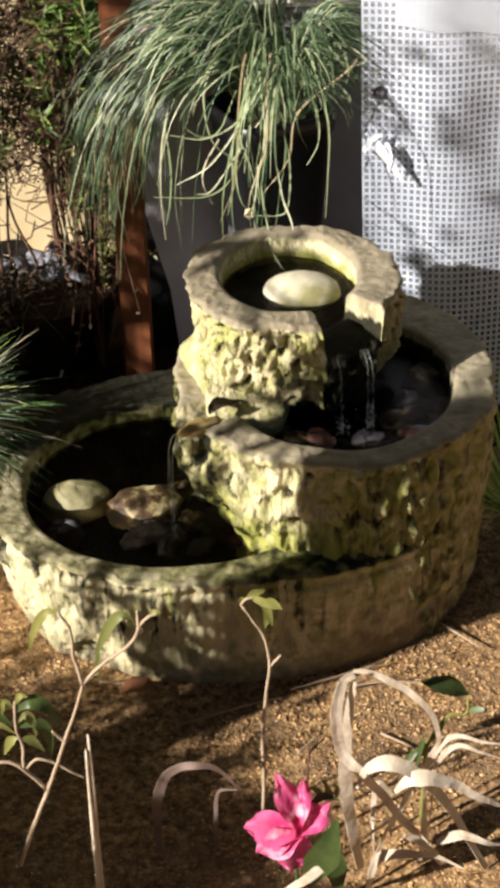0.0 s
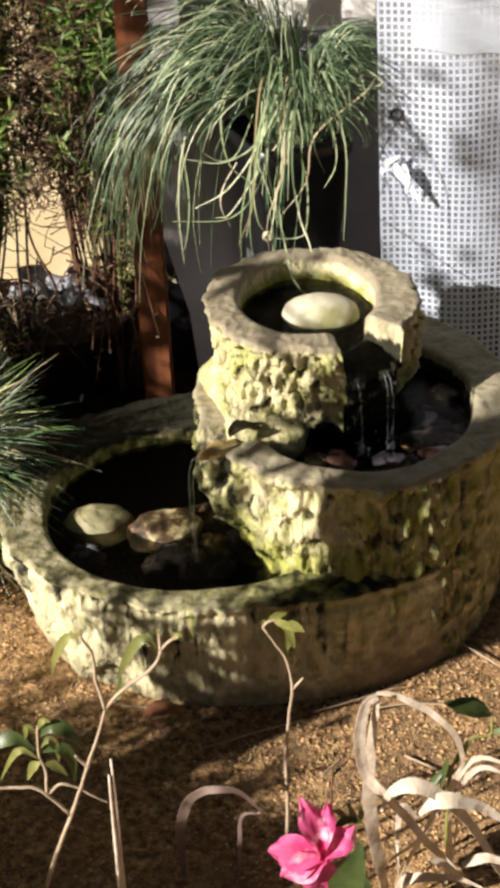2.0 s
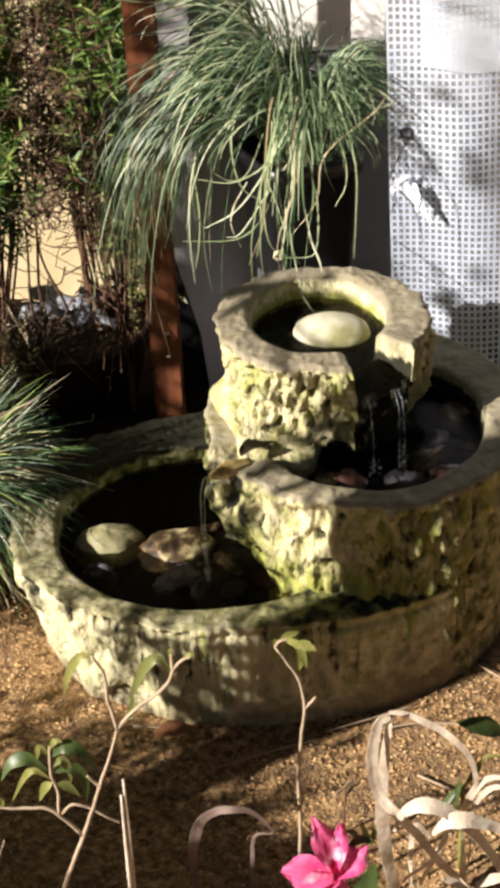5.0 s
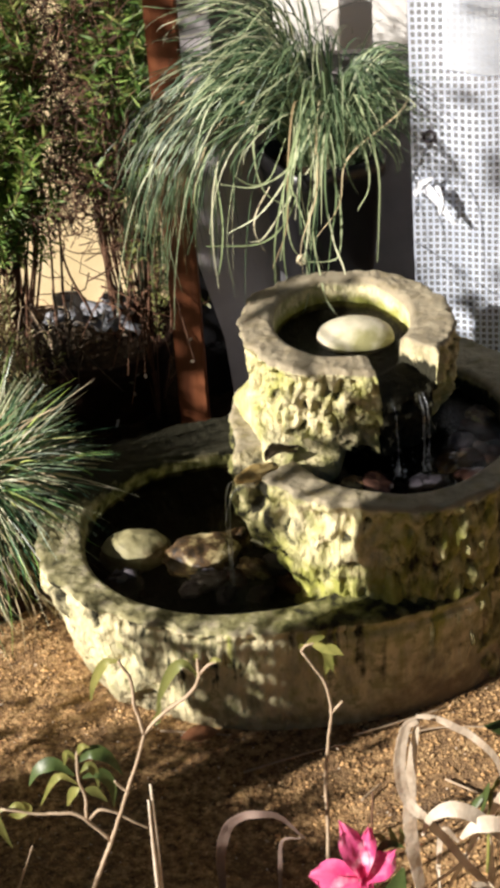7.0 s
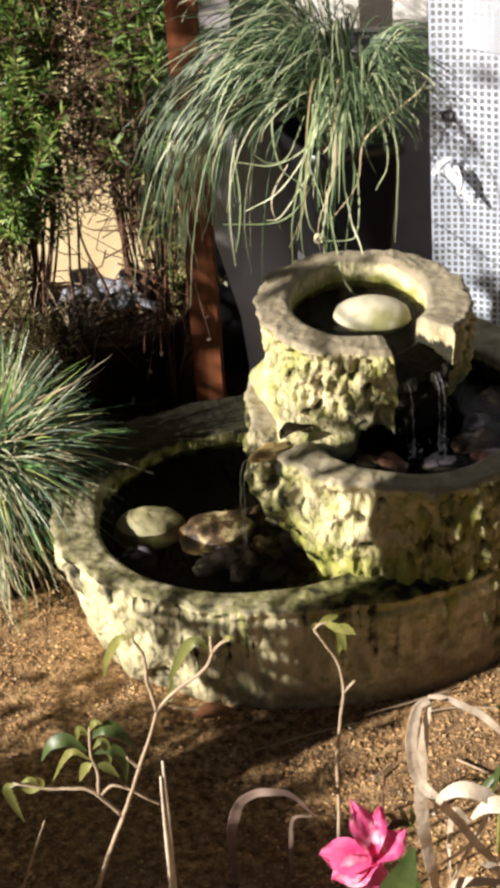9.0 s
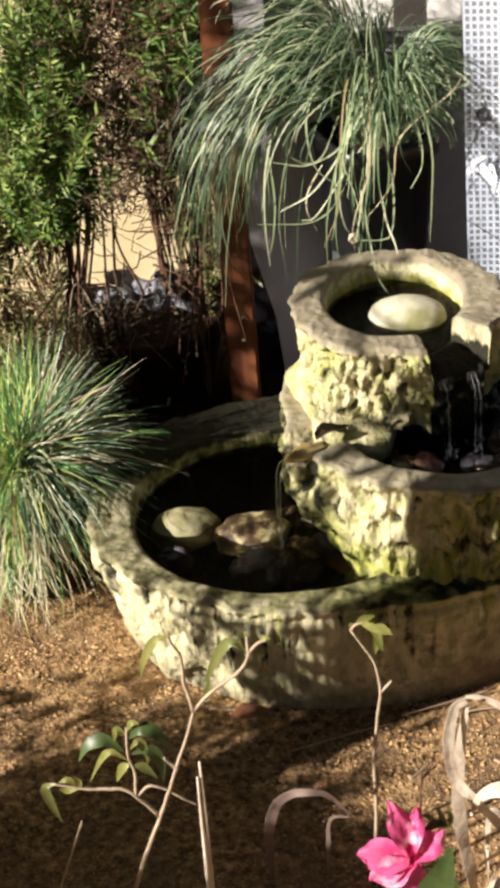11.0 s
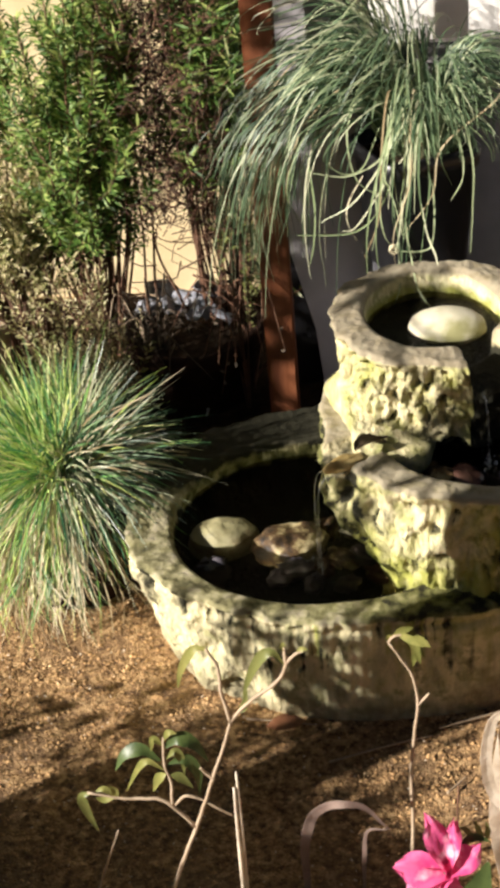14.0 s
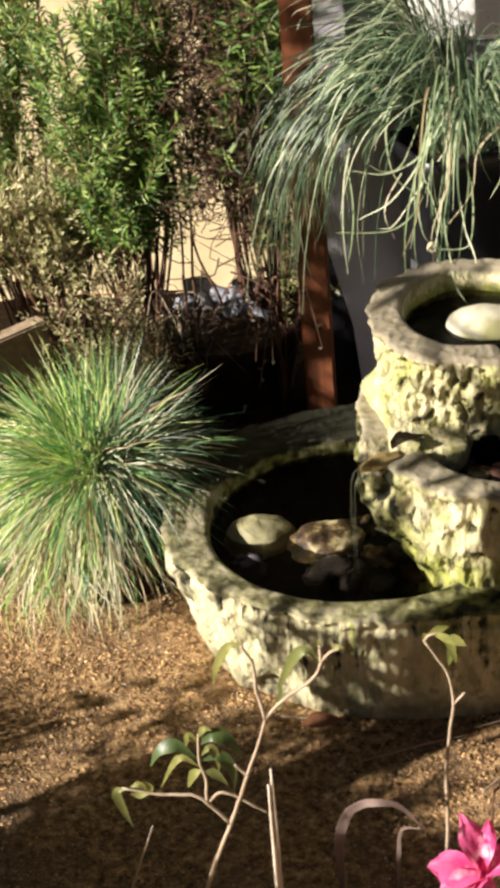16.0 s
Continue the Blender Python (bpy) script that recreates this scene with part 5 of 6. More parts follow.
def foreground():
    y = -0.62
    a = stem_thing("bare_stem", "thin bare pale stem with a few young leaves at its tip", [
        [(0.064, y, -0.01), (0.067, y, 0.09), (0.066, y, 0.16), (0.072, y, 0.227), (0.077, y, 0.274), (0.071, y, 0.32), (0.058, y, 0.347), (0.044, y, 0.374)],
        [(0.077, y, 0.274), (0.091, y, 0.291)], [(0.044, y, 0.374), (0.050, y, 0.382), (0.059, y, 0.384)]])
    for b, w, l in (((0.055, y, 0.384), (1, -0.3, -0.1), 0.028), ((0.070, y, 0.380), (0.4, -0.3, -1), 0.026), ((0.062, y, 0.383), (0.7, 0, -0.7), 0.03), ((0.046, y, 0.376), (-0.2, 0, 1), 0.012), ((0.078, y, 0.372), (-0.3, -0.4, -1), 0.022), ((0.050, y, 0.385), (0.9, 0.2, 0.5), 0.024), ((0.072, y - 0.004, 0.384), (0.9, -0.2, -0.3), 0.02)):
        leaf_part(a, b, w, l * 1.15, 0.011, YOUNGLEAF, (0.2, -1, 0.3))
    y = -0.78

    def flat_line(*xz):
        return [(x, y, z) for x, z in xz]

    def bent_leaf(ob, pts, width, m, flat=(0.1, -0.75, 0.65), swell=0.45):
        g = Geo()
        g.ribbon([q - ob.location for q in smooth_path(pts, 14)], width, Vector(flat), 0.06, 0.22, 0.15, swell)
        part("leaf", g, m, ob)

    b = stem_thing("bare_stem", "forked pale stem with few leaves before the lower basin", [
        flat_line((-0.233, 0.123), (-0.211, 0.189), (-0.194, 0.234), (-0.178, 0.278), (-0.165, 0.318), (-0.152, 0.355), (-0.137, 0.405)),
        flat_line((-0.137, 0.405), (-0.143, 0.449), (-0.145, 0.485), (-0.155, 0.509)),
        flat_line((-0.137, 0.405), (-0.115, 0.431), (-0.080, 0.461), (-0.070, 0.484), (-0.060, 0.495), (-0.051, 0.499)),
        flat_line((-0.071, 0.482), (-0.071, 0.505)), flat_line((-0.163, 0.319), (-0.176, 0.338))], 0.0030)
    bent_leaf(b, flat_line((-0.152, 0.508), (-0.169, 0.508), (-0.184, 0.481), (-0.190, 0.456)), 0.012, YOUNGLEAF)
    bent_leaf(b, flat_line((-0.073, 0.482), (-0.086, 0.500), (-0.100, 0.490), (-0.113, 0.463), (-0.121, 0.437)), 0.014, OLIVELEAF)
    bent_leaf(b, flat_line((-0.060, 0.495), (-0.053, 0.502), (-0.046, 0.500)), 0.007, YOUNGLEAF)
    bent_leaf(b, flat_line((-0.071, 0.500), (-0.073, 0.507), (-0.071, 0.513)), 0.007, YOUNGLEAF)
    bent_leaf(b, flat_line((-0.128, 0.417), (-0.121, 0.425), (-0.115, 0.449)), 0.010, OLIVELEAF)
    c = stem_thing("leafy_twig", "low twig with a rosette of glossy olive leaves", [
        flat_line((-0.189, 0.245), (-0.220, 0.288), (-0.244, 0.294), (-0.270, 0.296), (-0.308, 0.307)),
        flat_line((-0.214, 0.283), (-0.211, 0.318), (-0.216, 0.345), (-0.213, 0.384)),
        flat_line((-0.211, 0.283), (-0.193, 0.295), (-0.162, 0.275), (-0.146, 0.261))], 0.0026)
    bent_leaf(c, flat_line((-0.217, 0.336), (-0.235, 0.351), (-0.248, 0.338), (-0.263, 0.307)), 0.010, YOUNGLEAF)
    bent_leaf(c, flat_line((-0.220, 0.350), (-0.240, 0.369), (-0.260, 0.362), (-0.272, 0.339)), 0.019, GLOSSLEAF, (-0.3, -0.6, 0.7))
    bent_leaf(c, flat_line((-0.214, 0.370), (-0.197, 0.383), (-0.179, 0.373), (-0.166, 0.346)), 0.020, GLOSSLEAF, (0.4, -0.6, 0.7))
    bent_leaf(c, flat_line((-0.212, 0.346), (-0.192, 0.351), (-0.180, 0.330), (-0.181, 0.298)), 0.017, GLOSSLEAF, (0.3, -0.8, 0.4))
    bent_leaf(c, flat_line((-0.216, 0.331), (-0.225, 0.324), (-0.233, 0.304)), 0.013, YOUNGLEAF)
    bent_leaf(c, flat_line((-0.211, 0.329), (-0.200, 0.324), (-0.187, 0.307)), 0.013, OLIVELEAF)
    bent_leaf(c, flat_line((-0.214, 0.373), (-0.225, 0.383), (-0.229, 0.366)), 0.010, YOUNGLEAF)
    bent_leaf(c, flat_line((-0.213, 0.381), (-0.207, 0.392), (-0.198, 0.390)), 0.009, YOUNGLEAF)
    bent_leaf(c, flat_line((-0.214, 0.353), (-0.203, 0.364), (-0.196, 0.350), (-0.195, 0.329)), 0.012, OLIVELEAF)
    for q in (((-0.275, 0.296), (-0.277, 0.307), (-0.282, 0.316)), ((-0.276, 0.296), (-0.288, 0.311), (-0.299, 0.308)), ((-0.279, 0.296), (-0.291, 0.295), (-0.300, 0.298))):
        bent_leaf(c, flat_line(*q), 0.009, YOUNGLEAF)
    bent_leaf(c, flat_line((-0.304, 0.306), (-0.316, 0.300), (-0.311, 0.271), (-0.303, 0.245)), 0.013, OLIVELEAF)
    g = Geo()
    g.tube([Vector(q) - Vector((-0.366, y, 0)) for q in smooth_path(flat_line((-0.366, -0.006), (-0.322, 0.130), (-0.280, 0.246)), 10)], 0.0022, 0.0010, 7)
    thing("dry_stalk", g, PALETWIG, "thin leaning grey stalk in the soil", "dry stalk", "dry stalks").location = (-0.366, y, 0)
    for pts in ([(-0.139, -0.78, -0.02), (-0.139, -0.78, 0.138), (-0.137, -0.78, 0.249), (-0.137, -0.78, 0.329)], [(-0.145, -0.78, -0.02), (-0.143, -0.782, 0.138), (-0.142, -0.782, 0.240), (-0.141, -0.782, 0.307)]):
        g = Geo()
        o = Vector(pts[0])
        g.tube([q - o for q in smooth_path(pts, 12)], 0.0036, 0.0014, 7)
        ob = thing("dry_stalk", g, STRAW, "upright broken straw-coloured stalk in the soil", "dry stalk", "dry stalks")
        ob.location = o

    rnd = random.Random(12)

    def strap(pts, w, flat, label, m=STRAW, t=0.1, start=0.5, swell=0.3):
        g = Geo()
        o = Vector(pts[0])
        turn = rnd.uniform(-0.8, 0.8)
        lean = Vector(flat)
        path = [q - o + Vector((0, 0.006 * noise.noise(q * 25), 0.002 * noise.noise(q * 40))) for q in smooth_path(pts, 36)]
        g.ribbon(path, w, lambda u: Vector((lean.x + turn * (u - 0.3), lean.y, lean.z + 0.5 * turn * u)), t, rnd.uniform(-0.10, 0.12), start, swell)
        ob = thing("dry_leaf", g, m, label, "dry leaf", "dry strap leaves", smooth=False)
        ob.location = o
        md = ob.modifiers.new("thick", 'SOLIDIFY')
        md.thickness = 0.0006
    d1 = "bleached tan strap leaf arching over the soil"
    strap([(-0.073, -0.66, -0.01), (-0.071, -0.66, 0.092), (-0.047, -0.66, 0.146), (-0.005, -0.66, 0.151), (0.036, -0.66, 0.103)], 0.015, (0.35, -0.85, 0.35), "pinkish-brown dry leaf curled over like a hoop", HOOP)
    strap([(0.0, -0.66, 0.0), (0.002, -0.66, 0.06), (0.007, -0.66, 0.099), (0.032, -0.66, 0.103)], 0.006, (0.1, -0.9, 0.4), "short hooked dry leaf in the soil", HOOP)
    strap([(0.186, -0.70, -0.01), (0.170, -0.70, 0.09), (0.163, -0.70, 0.165), (0.165, -0.70, 0.25), (0.172, -0.70, 0.325)], 0.019, (0.35, -0.95, 0.1), "broad pinkish-tan dry leaf standing upright", t=0.3, start=0.6, swell=0.4)
    strap([(0.172, -0.702, 0.326), (0.158, -0.706, 0.318), (0.150, -0.71, 0.272), (0.157, -0.712, 0.215), (0.181, -0.712, 0.178), (0.225, -0.712, 0.107), (0.29, -0.712, 0.005)], 0.0145, (0.25, -0.95, 0.2), d1, t=0.6, start=0.7)
    strap([(0.176, -0.715, 0.155), (0.187, -0.715, 0.185), (0.212, -0.717, 0.197), (0.249, -0.717, 0.176), (0.286, -0.717, 0.123), (0.345, -0.717, 0.0)], 0.020, (0.2, -0.75, 0.65), d1, t=0.4, start=0.15, swell=0.4)
    strap([(0.222, -0.724, 0.150), (0.245, -0.724, 0.176), (0.284, -0.724, 0.165), (0.37, -0.724, 0.108)], 0.022, (0.1, -0.65, 0.75), d1, start=0.2, swell=0.4)
    strap([(0.172, -0.69, 0.322), (0.190, -0.69, 0.318), (0.227, -0.69, 0.295), (0.263, -0.69, 0.256), (0.278, -0.69, 0.209), (0.276, -0.69, 0.171), (0.272, -0.69, 0.0)], 0.009, (0.3, -0.9, 0.2), "slender tan leaf arching and dropping to the soil")
    strap([(0.258, -0.69, 0.12), (0.272, -0.69, 0.18), (0.299, -0.69, 0.205), (0.36, -0.69, 0.19)], 0.010, (0.1, -0.8, 0.5), d1, start=0.3)
    strap([(0.270, -0.695, 0.15), (0.288, -0.695, 0.185), (0.315, -0.695, 0.192), (0.36, -0.695, 0.165)], 0.008, (0.1, -0.8, 0.5), d1, start=0.3)
    strap([(0.200, -0.70, 0.0), (0.239, -0.70, 0.116), (0.265, -0.70, 0.163)], 0.007, (0.2, -0.9, 0.2), "straight dry leaf blade standing in the soil")
    strap([(0.188, -0.71, 0.055), (0.215, -0.71, 0.085), (0.250, -0.71, 0.140)], 0.006, (0.2, -0.9, 0.2), "straight dry leaf blade standing in the soil")
    strap([(0.262, -0.705, 0.0), (0.264, -0.705, 0.07), (0.262, -0.705, 0.14)], 0.010, (0.2, -0.9, 0.2), "upright dry leaf blade standing in the soil")
    strap([(0.19, -0.74, 0.0), (0.205, -0.74, 0.055), (0.25, -0.74, 0.06), (0.31, -0.74, 0.03)], 0.014, (0.1, -0.7, 0.7), d1)
    strap([(0.235, -0.73, 0.085), (0.255, -0.73, 0.07), (0.285, -0.73, 0.03)], 0.010, (0.1, -0.8, 0.6), d1)
    strap([(0.275, -0.735, 0.07), (0.31, -0.735, 0.078), (0.36, -0.735, 0.06)], 0.013, (0.1, -0.6, 0.8), d1)
    strap([(0.225, -0.69, 0.11), (0.205, -0.69, 0.13), (0.200, -0.69, 0.06), (0.204, -0.69, 0.0)], 0.008, (0.1, -0.9, 0.4), "short hooked dry leaf in the soil")
    stem_thing("bare_stem", "thin dark dead twig standing in the soil", [[(0.118, -0.70, -0.01), (0.116, -0.70, 0.10), (0.118, -0.70, 0.215)]], 0.002, TWIG)
    # olive plant with one dark leaf
    y = -0.64
    e = stem_thing("leafy_twig", "young olive-green twig ending in one dark glossy leaf", [
        [(0.272, y, 0.0), (0.272, y, 0.111), (0.275, y, 0.146), (0.297, y, 0.193), (0.321, y, 0.196), (0.322, y, 0.229)],
        [(0.297, y, 0.193), (0.285, y, 0.16), (0.262, y, 0.14)]], 0.003, YOUNGLEAF)
    leaf_part(e, (0.322, y, 0.229), (-0.62, -0.1, 0.55), 0.085, 0.026, GLOSSLEAF, (0.3, -0.7, 0.7), 0.25)
    for w, p in (((-0.3, -0.2, -1), (0.27, y, 0.16)), ((-0.6, -0.2, -0.6), (0.266, y, 0.145)), ((0.5, -0.3, 0.5), (0.321, y, 0.2))):
        leaf_part(e, p, w, 0.04, 0.009, GLOSSLEAF)
    # pink flower
    y = -0.78
    fl = stem_thing("pink_flower", "bright pink trumpet flower with green leaves, low over the soil", [[(0.094, y, -0.01), (0.098, y + 0.01, 0.08), (0.095, y, 0.155)]], 0.003, GLOSSLEAF)
    o = fl.location

    def petal(base, way, length, width, flat, curl):
        base, way, flat = Vector(base) - o, Vector(way).normalized(), Vector(flat).normalized()
        s = way.cross(flat).normalized()
        up = s.cross(way)
        g, v, f = Geo(), [], []
        for i in range(10):
            u = i / 9
            w = width * (0.35 + 0.65 * ease(u, 0.0, 0.55)) * math.sqrt(1 - (max(0, u - 0.58) / 0.44) ** 2)
            for j in range(7):
                k = j / 3 - 1
                ruff = (0.004 * math.sin(6 * k + 7 * u) + 0.002 * math.sin(15 * k + 3 * u)) * u
                v.append(base + way * (length * u * (1 - 0.15 * k * k * u)) + s * (w / 2 * k) + up * (curl * u * u + 0.35 * width * (k * k - 0.5) * (1 - u) + ruff))
        f = [(i * 7 + j, i * 7 + j + 1, (i + 1) * 7 + j + 1, (i + 1) * 7 + j) for i in range(9) for j in range(6)]
        g.add(v, f)
        part("petal", g, PINK, fl)
    c = (0.100, y, 0.155)
    petal(c, (-0.24, 0.05, 1), 0.084, 0.031, (0.30, -0.90, 0.2), -0.014)
    petal(c, (0.02, 0.10, 1), 0.072, 0.024, (-0.5, -0.80, 0.2), -0.012)
    petal(c, (0.62, -0.05, 0.75), 0.050, 0.034, (-0.2, -0.8, 0.6), -0.012)
    petal(c, (-1, -0.1, 0.24), 0.064, 0.044, (0.1, -0.8, 0.6), -0.018)
    petal(c, (-0.85, -0.2, -0.42), 0.060, 0.046, (0.15, -0.8, 0.55), -0.014)
    petal(c, (-0.10, -0.2, -1), 0.070, 0.044, (0.25, -0.9, 0.2), -0.012)

    def green_leaf(pts, width, m=GLOSSLEAF, flat=(0.1, -0.8, 0.6)):
        g = Geo()
        g.ribbon([Vector(q) - o for q in smooth_path(pts, 16)], width, Vector(flat), 0.08, 0.2, 0.2, 0.4)
        part("leaf", g, m, fl)
    green_leaf([(0.110, -0.790, 0.07), (0.122, -0.800, 0.115), (0.133, -0.800, 0.150), (0.144, -0.792, 0.183)], 0.046)
    green_leaf([(0.150, -0.77, 0.03), (0.146, -0.77, 0.08), (0.142, -0.768, 0.13)], 0.030)
    green_leaf([(0.112, -0.76, 0.172), (0.130, -0.76, 0.190), (0.150, -0.76, 0.182)], 0.012)
    green_leaf([(0.143, -0.75, 0.172), (0.137, -0.75, 0.190), (0.133, -0.75, 0.208)], 0.009, OLIVELEAF)
    green_leaf([(0.146, -0.75, 0.172), (0.148, -0.75, 0.190), (0.145, -0.75, 0.205)], 0.008, OLIVELEAF)
    green_leaf([(0.130, -0.75, 0.180), (0.122, -0.75, 0.192), (0.112, -0.75, 0.196)], 0.008, OLIVELEAF)
    strap([(0.150, -0.792, 0.133), (0.121, -0.795, 0.104), (0.086, -0.797, 0.068), (0.06, -0.797, 0.03)], 0.014, (0.2, -0.8, 0.5), d1)


foreground()


# ---------------------------------------------------------------- small things behind and beside the fountain
def dead_leaf():
    g, v = Geo(), []
    for i in range(13):
        u = i / 12
        w = 0.013 * math.sin(math.pi * min(1, 0.08 + u * 0.92)) ** 0.7
        for j in range(5):
            k = j / 2 - 1
            v.append((0.065 * (u - 0.2), w * k, 0.010 * k * k + 0.006 * math.sin(5 * u) + 0.003 * noise.noise((u * 9, k * 3, 1))))
    g.add(v, [(i * 5 + j, (i + 1) * 5 + j, (i + 1) * 5 + j + 1, i * 5 + j + 1) for i in range(12) for j in range(4)])
    return g


def odds():
    rnd = random.Random(17)
    for x, y, z, sx, sy, rx, rz in ((-0.335, 0.690, 0.205, 0.050, 0.035, 40, 20), (-0.286, 0.665, 0.20, 0.045, 0.03, 35, -15), (-0.245, 0.630, 0.195, 0.03, 0.045, 30, 40), (-0.212, 0.605, 0.19, 0.025, 0.04, 30, 75), (-0.250, 0.690, 0.205, 0.04, 0.03, 45, 60), (-0.36, 0.63, 0.20, 0.04, 0.03, 30, -30), (-0.31, 0.62, 0.205, 0.03, 0.04, 25, 15), (-0.265, 0.60, 0.20, 0.035, 0.03, 20, 30), (-0.23, 0.655, 0.215, 0.04, 0.03, 35, -20)):
        g, v = Geo(), []
        for i in range(6):
            for j in range(5):
                u, w = i / 5 - 0.5, j / 4 - 0.5
                v.append((u * 1.15 * sx, w * 1.15 * sy, 0.020 * noise.noise((u * 4 + x * 90, w * 4, 3)) + 0.006 * math.sin(5 * u + x * 50)))
        g.add(v, [(i * 5 + j, (i + 1) * 5 + j, (i + 1) * 5 + j + 1, i * 5 + j + 1) for i in range(5) for j in range(4)])
        ob = thing("plastic_scrap", g, WHITE, "crumpled white plastic scrap on the pot's soil", "plastic scrap", "plastic scraps")
        ob.matrix_world = pose(x, y, z, rx, 0, rz)
        md = ob.modifiers.new("thick", 'SOLIDIFY')
        md.thickness = 0.0008
    g = Geo()
    g.leaf((0, 0, 0), (0.5, -0.2, 0.8), 0.04, 0.014, Vector((0, -1, 0.3)), 0.1)
    thing("fallen_leaf", g, WHITE, "pale dry leaf standing behind the basin", "leaf").location = (-0.265, 0.50, 0.02)
    thing("timber_edging", bevelled_box("timber_edging", -0.45, 0.09, -0.018, 0.018, 0, 0.20, 0.004), PALETWIG, "weathered pale timber edging board of the bed", "edging").matrix_world = pose(-0.70, 0.545, 0.0, 0, 0, 43)
    ob = thing("fallen_leaf", dead_leaf(), BROWN, "curled brown dead leaf in the channel of the middle basin", "leaf")
    ob.matrix_world = pose(0.030, -0.165, 0.357, 0, 6, 40)
    # dead stems in the shrub's pot
    roots = holder("dead_stems", (-0.34, 0.56, 0.15), "tangle of dead red-brown stems in the shrub's pot", "dead stems")
    for i in range(40):
        g = Geo()
        a, r = rnd.uniform(0, 6.28), rnd.uniform(0.02, 0.13)
        d = Vector((math.cos(a), math.sin(a), 0))
        e = Vector((rnd.gauss(0, 0.03), rnd.gauss(0, 0.03), rnd.gauss(0, 0.02)))
        g.tube(smooth_path([d * 0.02, d * r * 0.5 + Vector((0, 0, rnd.uniform(0.02, 0.09))) + e, d * r + Vector((0, 0, rnd.uniform(0.005, 0.06))) - e * 0.5], 10), 0.0018, 0.0008, 5)
        part("stem", g, PALETWIG if i % 9 == 0 else BROWN, roots)
    # straws on the soil at the basin's foot
    for pts in ([(0.12, -0.37, 0.004), (0.18, -0.352, 0.005), (0.262, -0.325, 0.006)], [(0.19, -0.375, 0.004), (0.25, -0.365, 0.004), (0.33, -0.372, 0.004)], [(-0.16, -0.335, 0.006), (-0.10, -0.345, 0.006), (-0.06, -0.352, 0.004)], [(0.36, -0.24, 0.004), (0.41, -0.30, 0.004)], [(-0.04, -0.43, 0.004), (0.05, -0.40, 0.004), (0.11, -0.385, 0.004)], [(0.12, -0.50, 0.004), (0.15, -0.47, 0.004)], [(0.24, -0.47, 0.004), (0.28, -0.50, 0.004)]):
        g = Geo()
        o = Vector(pts[0])
        g.tube([q - o for q in smooth_path(pts, 8)], 0.0018, 0.0012, 6)
        thing("straw", g, PALETWIG, "loose pale straw lying on the soil", "straw", "straws").location = o
    g = Geo()
    g.leaf((0, 0, 0), (1, 0.1, 0.1), 0.06, 0.028, Vector((0, -0.3, 1)), 0.05)
    ob = thing("fallen_leaf", g, mat("russet_leaf", [(0.3, (0.20, 0.075, 0.03)), (0.7, (0.34, 0.15, 0.07))], 30, 0.7, 0.3), "russet dead leaf at the basin's foot", "leaf")
    ob.location = (-0.13, -0.36, 0.012)
    # thin grass beside the middle basin
    tuft = holder("grass_tuft", (0.53, 0.02, 0.0), "small blue-green grass tuft beside the fountain", "ornamental grass")
    g = Geo()
    for i in range(240):
        a, t = rnd.uniform(0, 6.28), rnd.uniform(0.1, 1.0)
        d = Vector((math.sin(t) * math.cos(a), math.sin(t) * math.sin(a), math.cos(t)))
        length = rnd.uniform(0.15, 0.36)
        g.ribbon(smooth_path([d * 0.01, d * length * 0.5, d * length + Vector((0, 0, -0.25 * length * t))], 7), 0.0024, Vector((0.1, -0.8, 0.5)), 0.1)
    part("foliage", g, FESCUE, tuft, kind="stuff")
    # wiry weed stems beside the post
    weed = holder("dry_weed", (-0.17, 0.52, 0.0), "wiry dry weed arching beside the post", "weed")
    g, lv = Geo(), Geo()
    for i in range(9):
        a = rnd.uniform(2.2, 5.6)
        d = Vector((math.cos(a), math.sin(a), 0))
        h, r = rnd.uniform(0.18, 0.36), rnd.uniform(0.03, 0.12)
        p = smooth_path([(0, 0, 0), d * r * 0.3 + Vector((0, 0, h * 0.8)), d * r * 0.8 + Vector((0, 0, h)), d * (r + 0.05) + Vector((0, 0, h * 0.6))], 14)
        g = Geo()
        g.tube(p, 0.0014, 0.0008, 5)
        part("stem", g, TWIG, weed)
        for k in range(8):
            lv.sliver(p[rnd.randint(5, 14)], Vector((rnd.gauss(0, 1), rnd.gauss(0, 1), rnd.gauss(0, 1))).normalized(), 0.012, 0.006, Vector((0, -0.7, 0.7)))
    part("foliage", lv, BROWN, weed, kind="stuff")


odds()


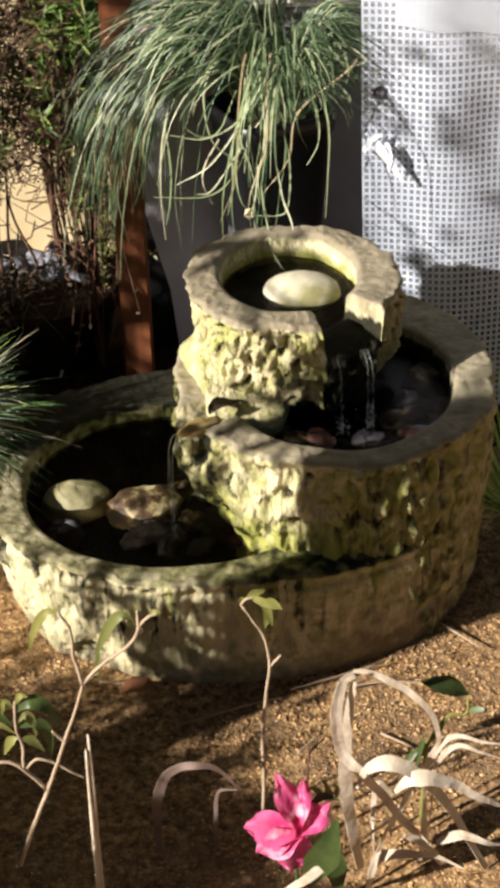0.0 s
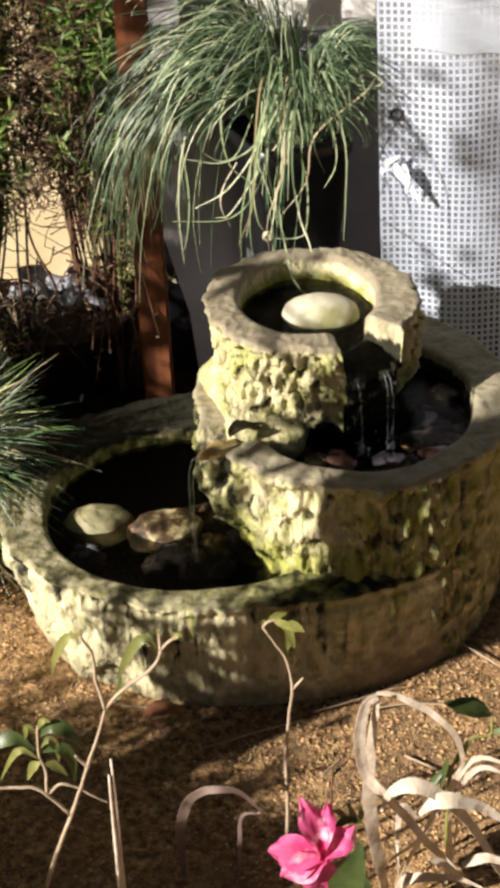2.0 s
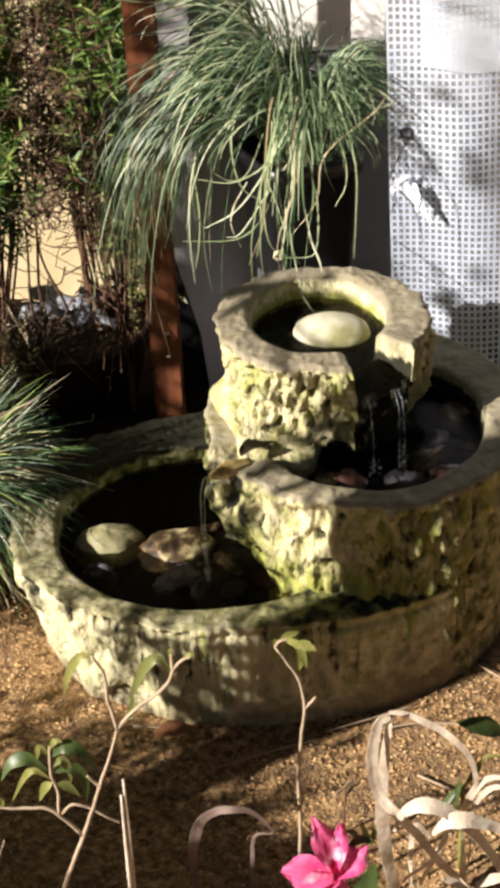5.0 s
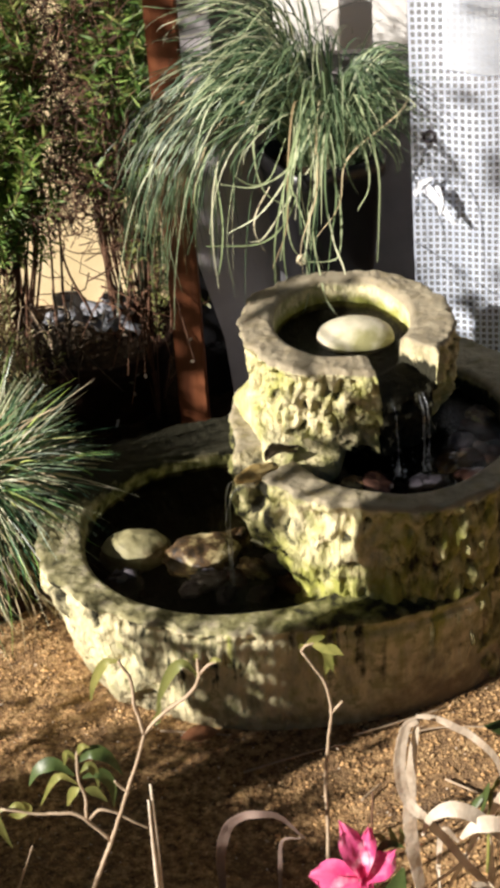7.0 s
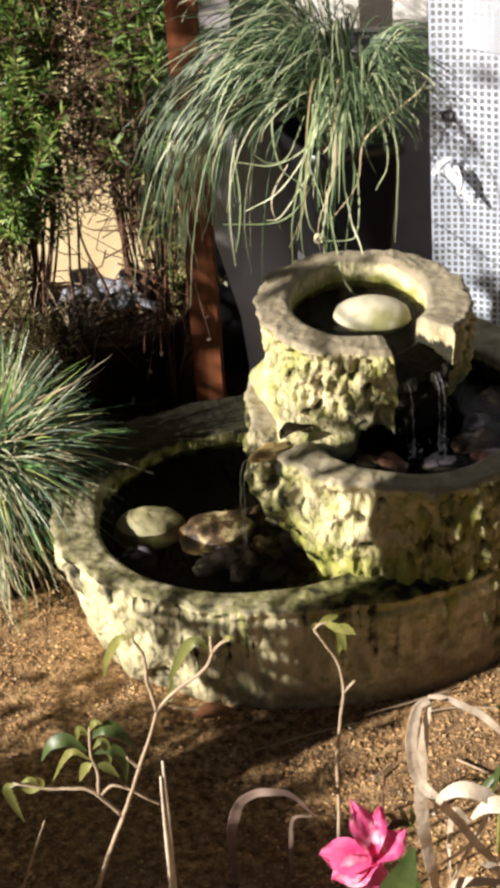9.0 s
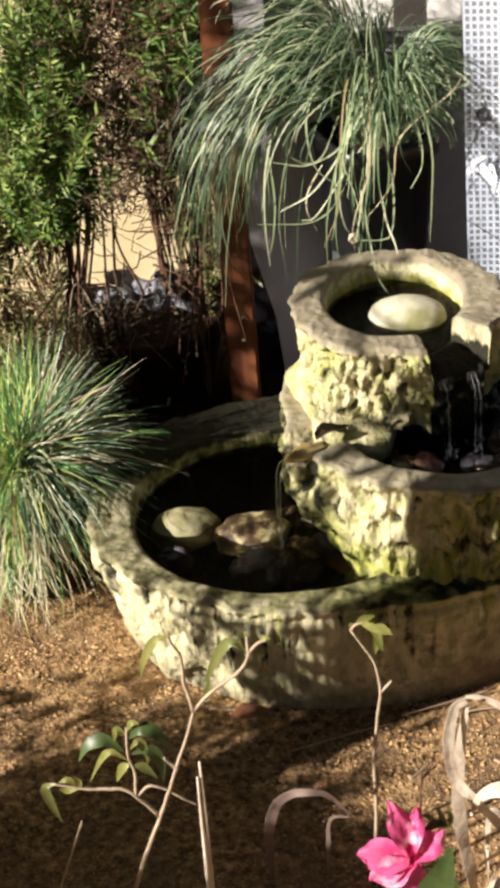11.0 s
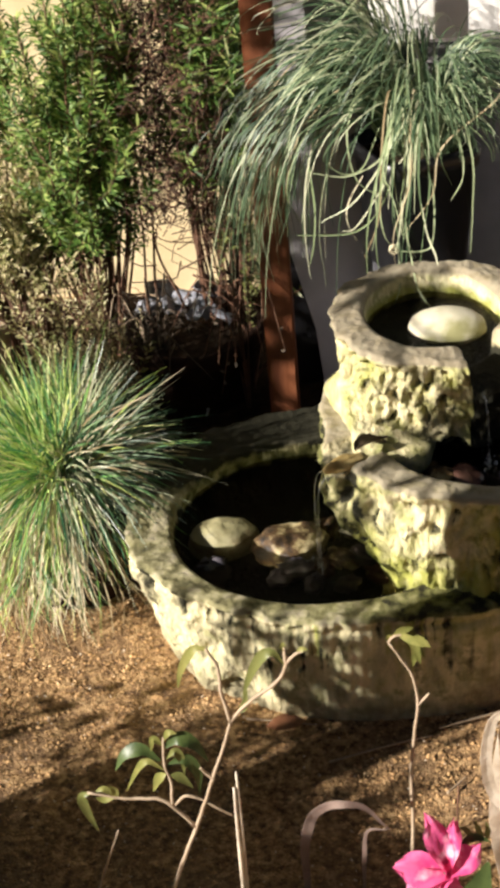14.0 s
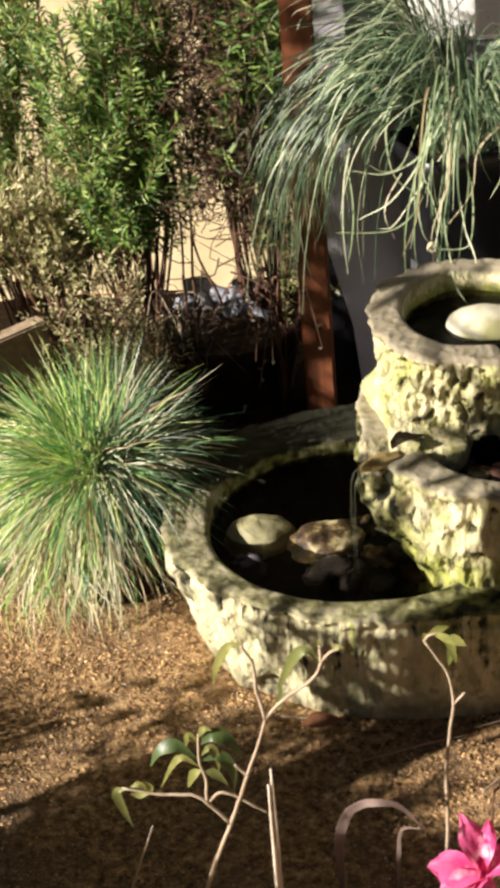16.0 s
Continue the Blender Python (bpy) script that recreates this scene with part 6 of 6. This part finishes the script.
# ---------------------------------------------------------------- grit and litter
def litter():
    rnd = random.Random(21)
    g = Geo()
    base = [(1, 0, 0), (-1, 0, 0), (0, 1, 0), (0, -1, 0), (0, 0, 1), (0, 0, -1)]
    tri = [(0, 2, 4), (2, 1, 4), (1, 3, 4), (3, 0, 4), (2, 0, 5), (1, 2, 5), (3, 1, 5), (0, 3, 5)]
    for i in range(46000):
        x, y = rnd.uniform(-0.85, 0.62), rnd.uniform(-0.9, 0.35)
        if ((x - 0.058) / 0.385) ** 2 + ((y + 0.042) / 0.285) ** 2 < 1:
            continue
        s = rnd.choice((0.0012, 0.0015, 0.0018, 0.0022, 0.0026, 0.0032, 0.004)) * rnd.uniform(0.7, 1.2)
        z = 0.012 * noise.noise((x * 2.5, y * 2.5, 0)) + 0.004 * noise.noise((x * 11, y * 11, 3)) - 0.004
        a = rnd.uniform(0, 6.28)
        ca, sa = math.cos(a), math.sin(a)
        v = []
        for p in base:
            k = s * rnd.uniform(0.7, 1.3)
            v.append((x + (p[0] * ca - p[1] * sa) * k, y + (p[0] * sa + p[1] * ca) * k * 0.8, z + s * 0.3 + p[2] * k * 0.6))
        g.add(v, tri)
    thing("grit", g, GRIT, "loose golden-brown grit and crushed bark on the soil", "grit", kind="stuff", smooth=False)


litter()


def seeds():
    """Pale seed husks strewn over the soil."""
    rnd = random.Random(29)
    g = Geo()
    for i in range(420):
        x, y = rnd.uniform(-0.6, 0.55), rnd.uniform(-0.8, -0.1)
        if ((x - 0.05) / 0.41) ** 2 + ((y + 0.042) / 0.31) ** 2 < 1:
            continue
        a, k = rnd.uniform(0, 6.28), rnd.uniform(0.0016, 0.0034)
        d, t = Vector((math.cos(a), math.sin(a), 0.1)), Vector((-math.sin(a), math.cos(a), 0))
        c = Vector((x, y, 0.012 * noise.noise((x * 2.5, y * 2.5, 0)) + 0.004 * noise.noise((x * 11, y * 11, 3)) + 0.0005))
        g.add([c + d * k, c - d * k, c + t * (k * 0.5), c - t * (k * 0.5), c + Vector((0, 0, k * 0.6)), c - Vector((0, 0, k * 0.6))],
              [(0, 2, 4), (2, 1, 4), (1, 3, 4), (3, 0, 4), (2, 0, 5), (1, 2, 5), (3, 1, 5), (0, 3, 5)])
    thing("seed_husks", g, STRAW, "pale seed husks strewn over the soil", "seeds", kind="stuff")


seeds()
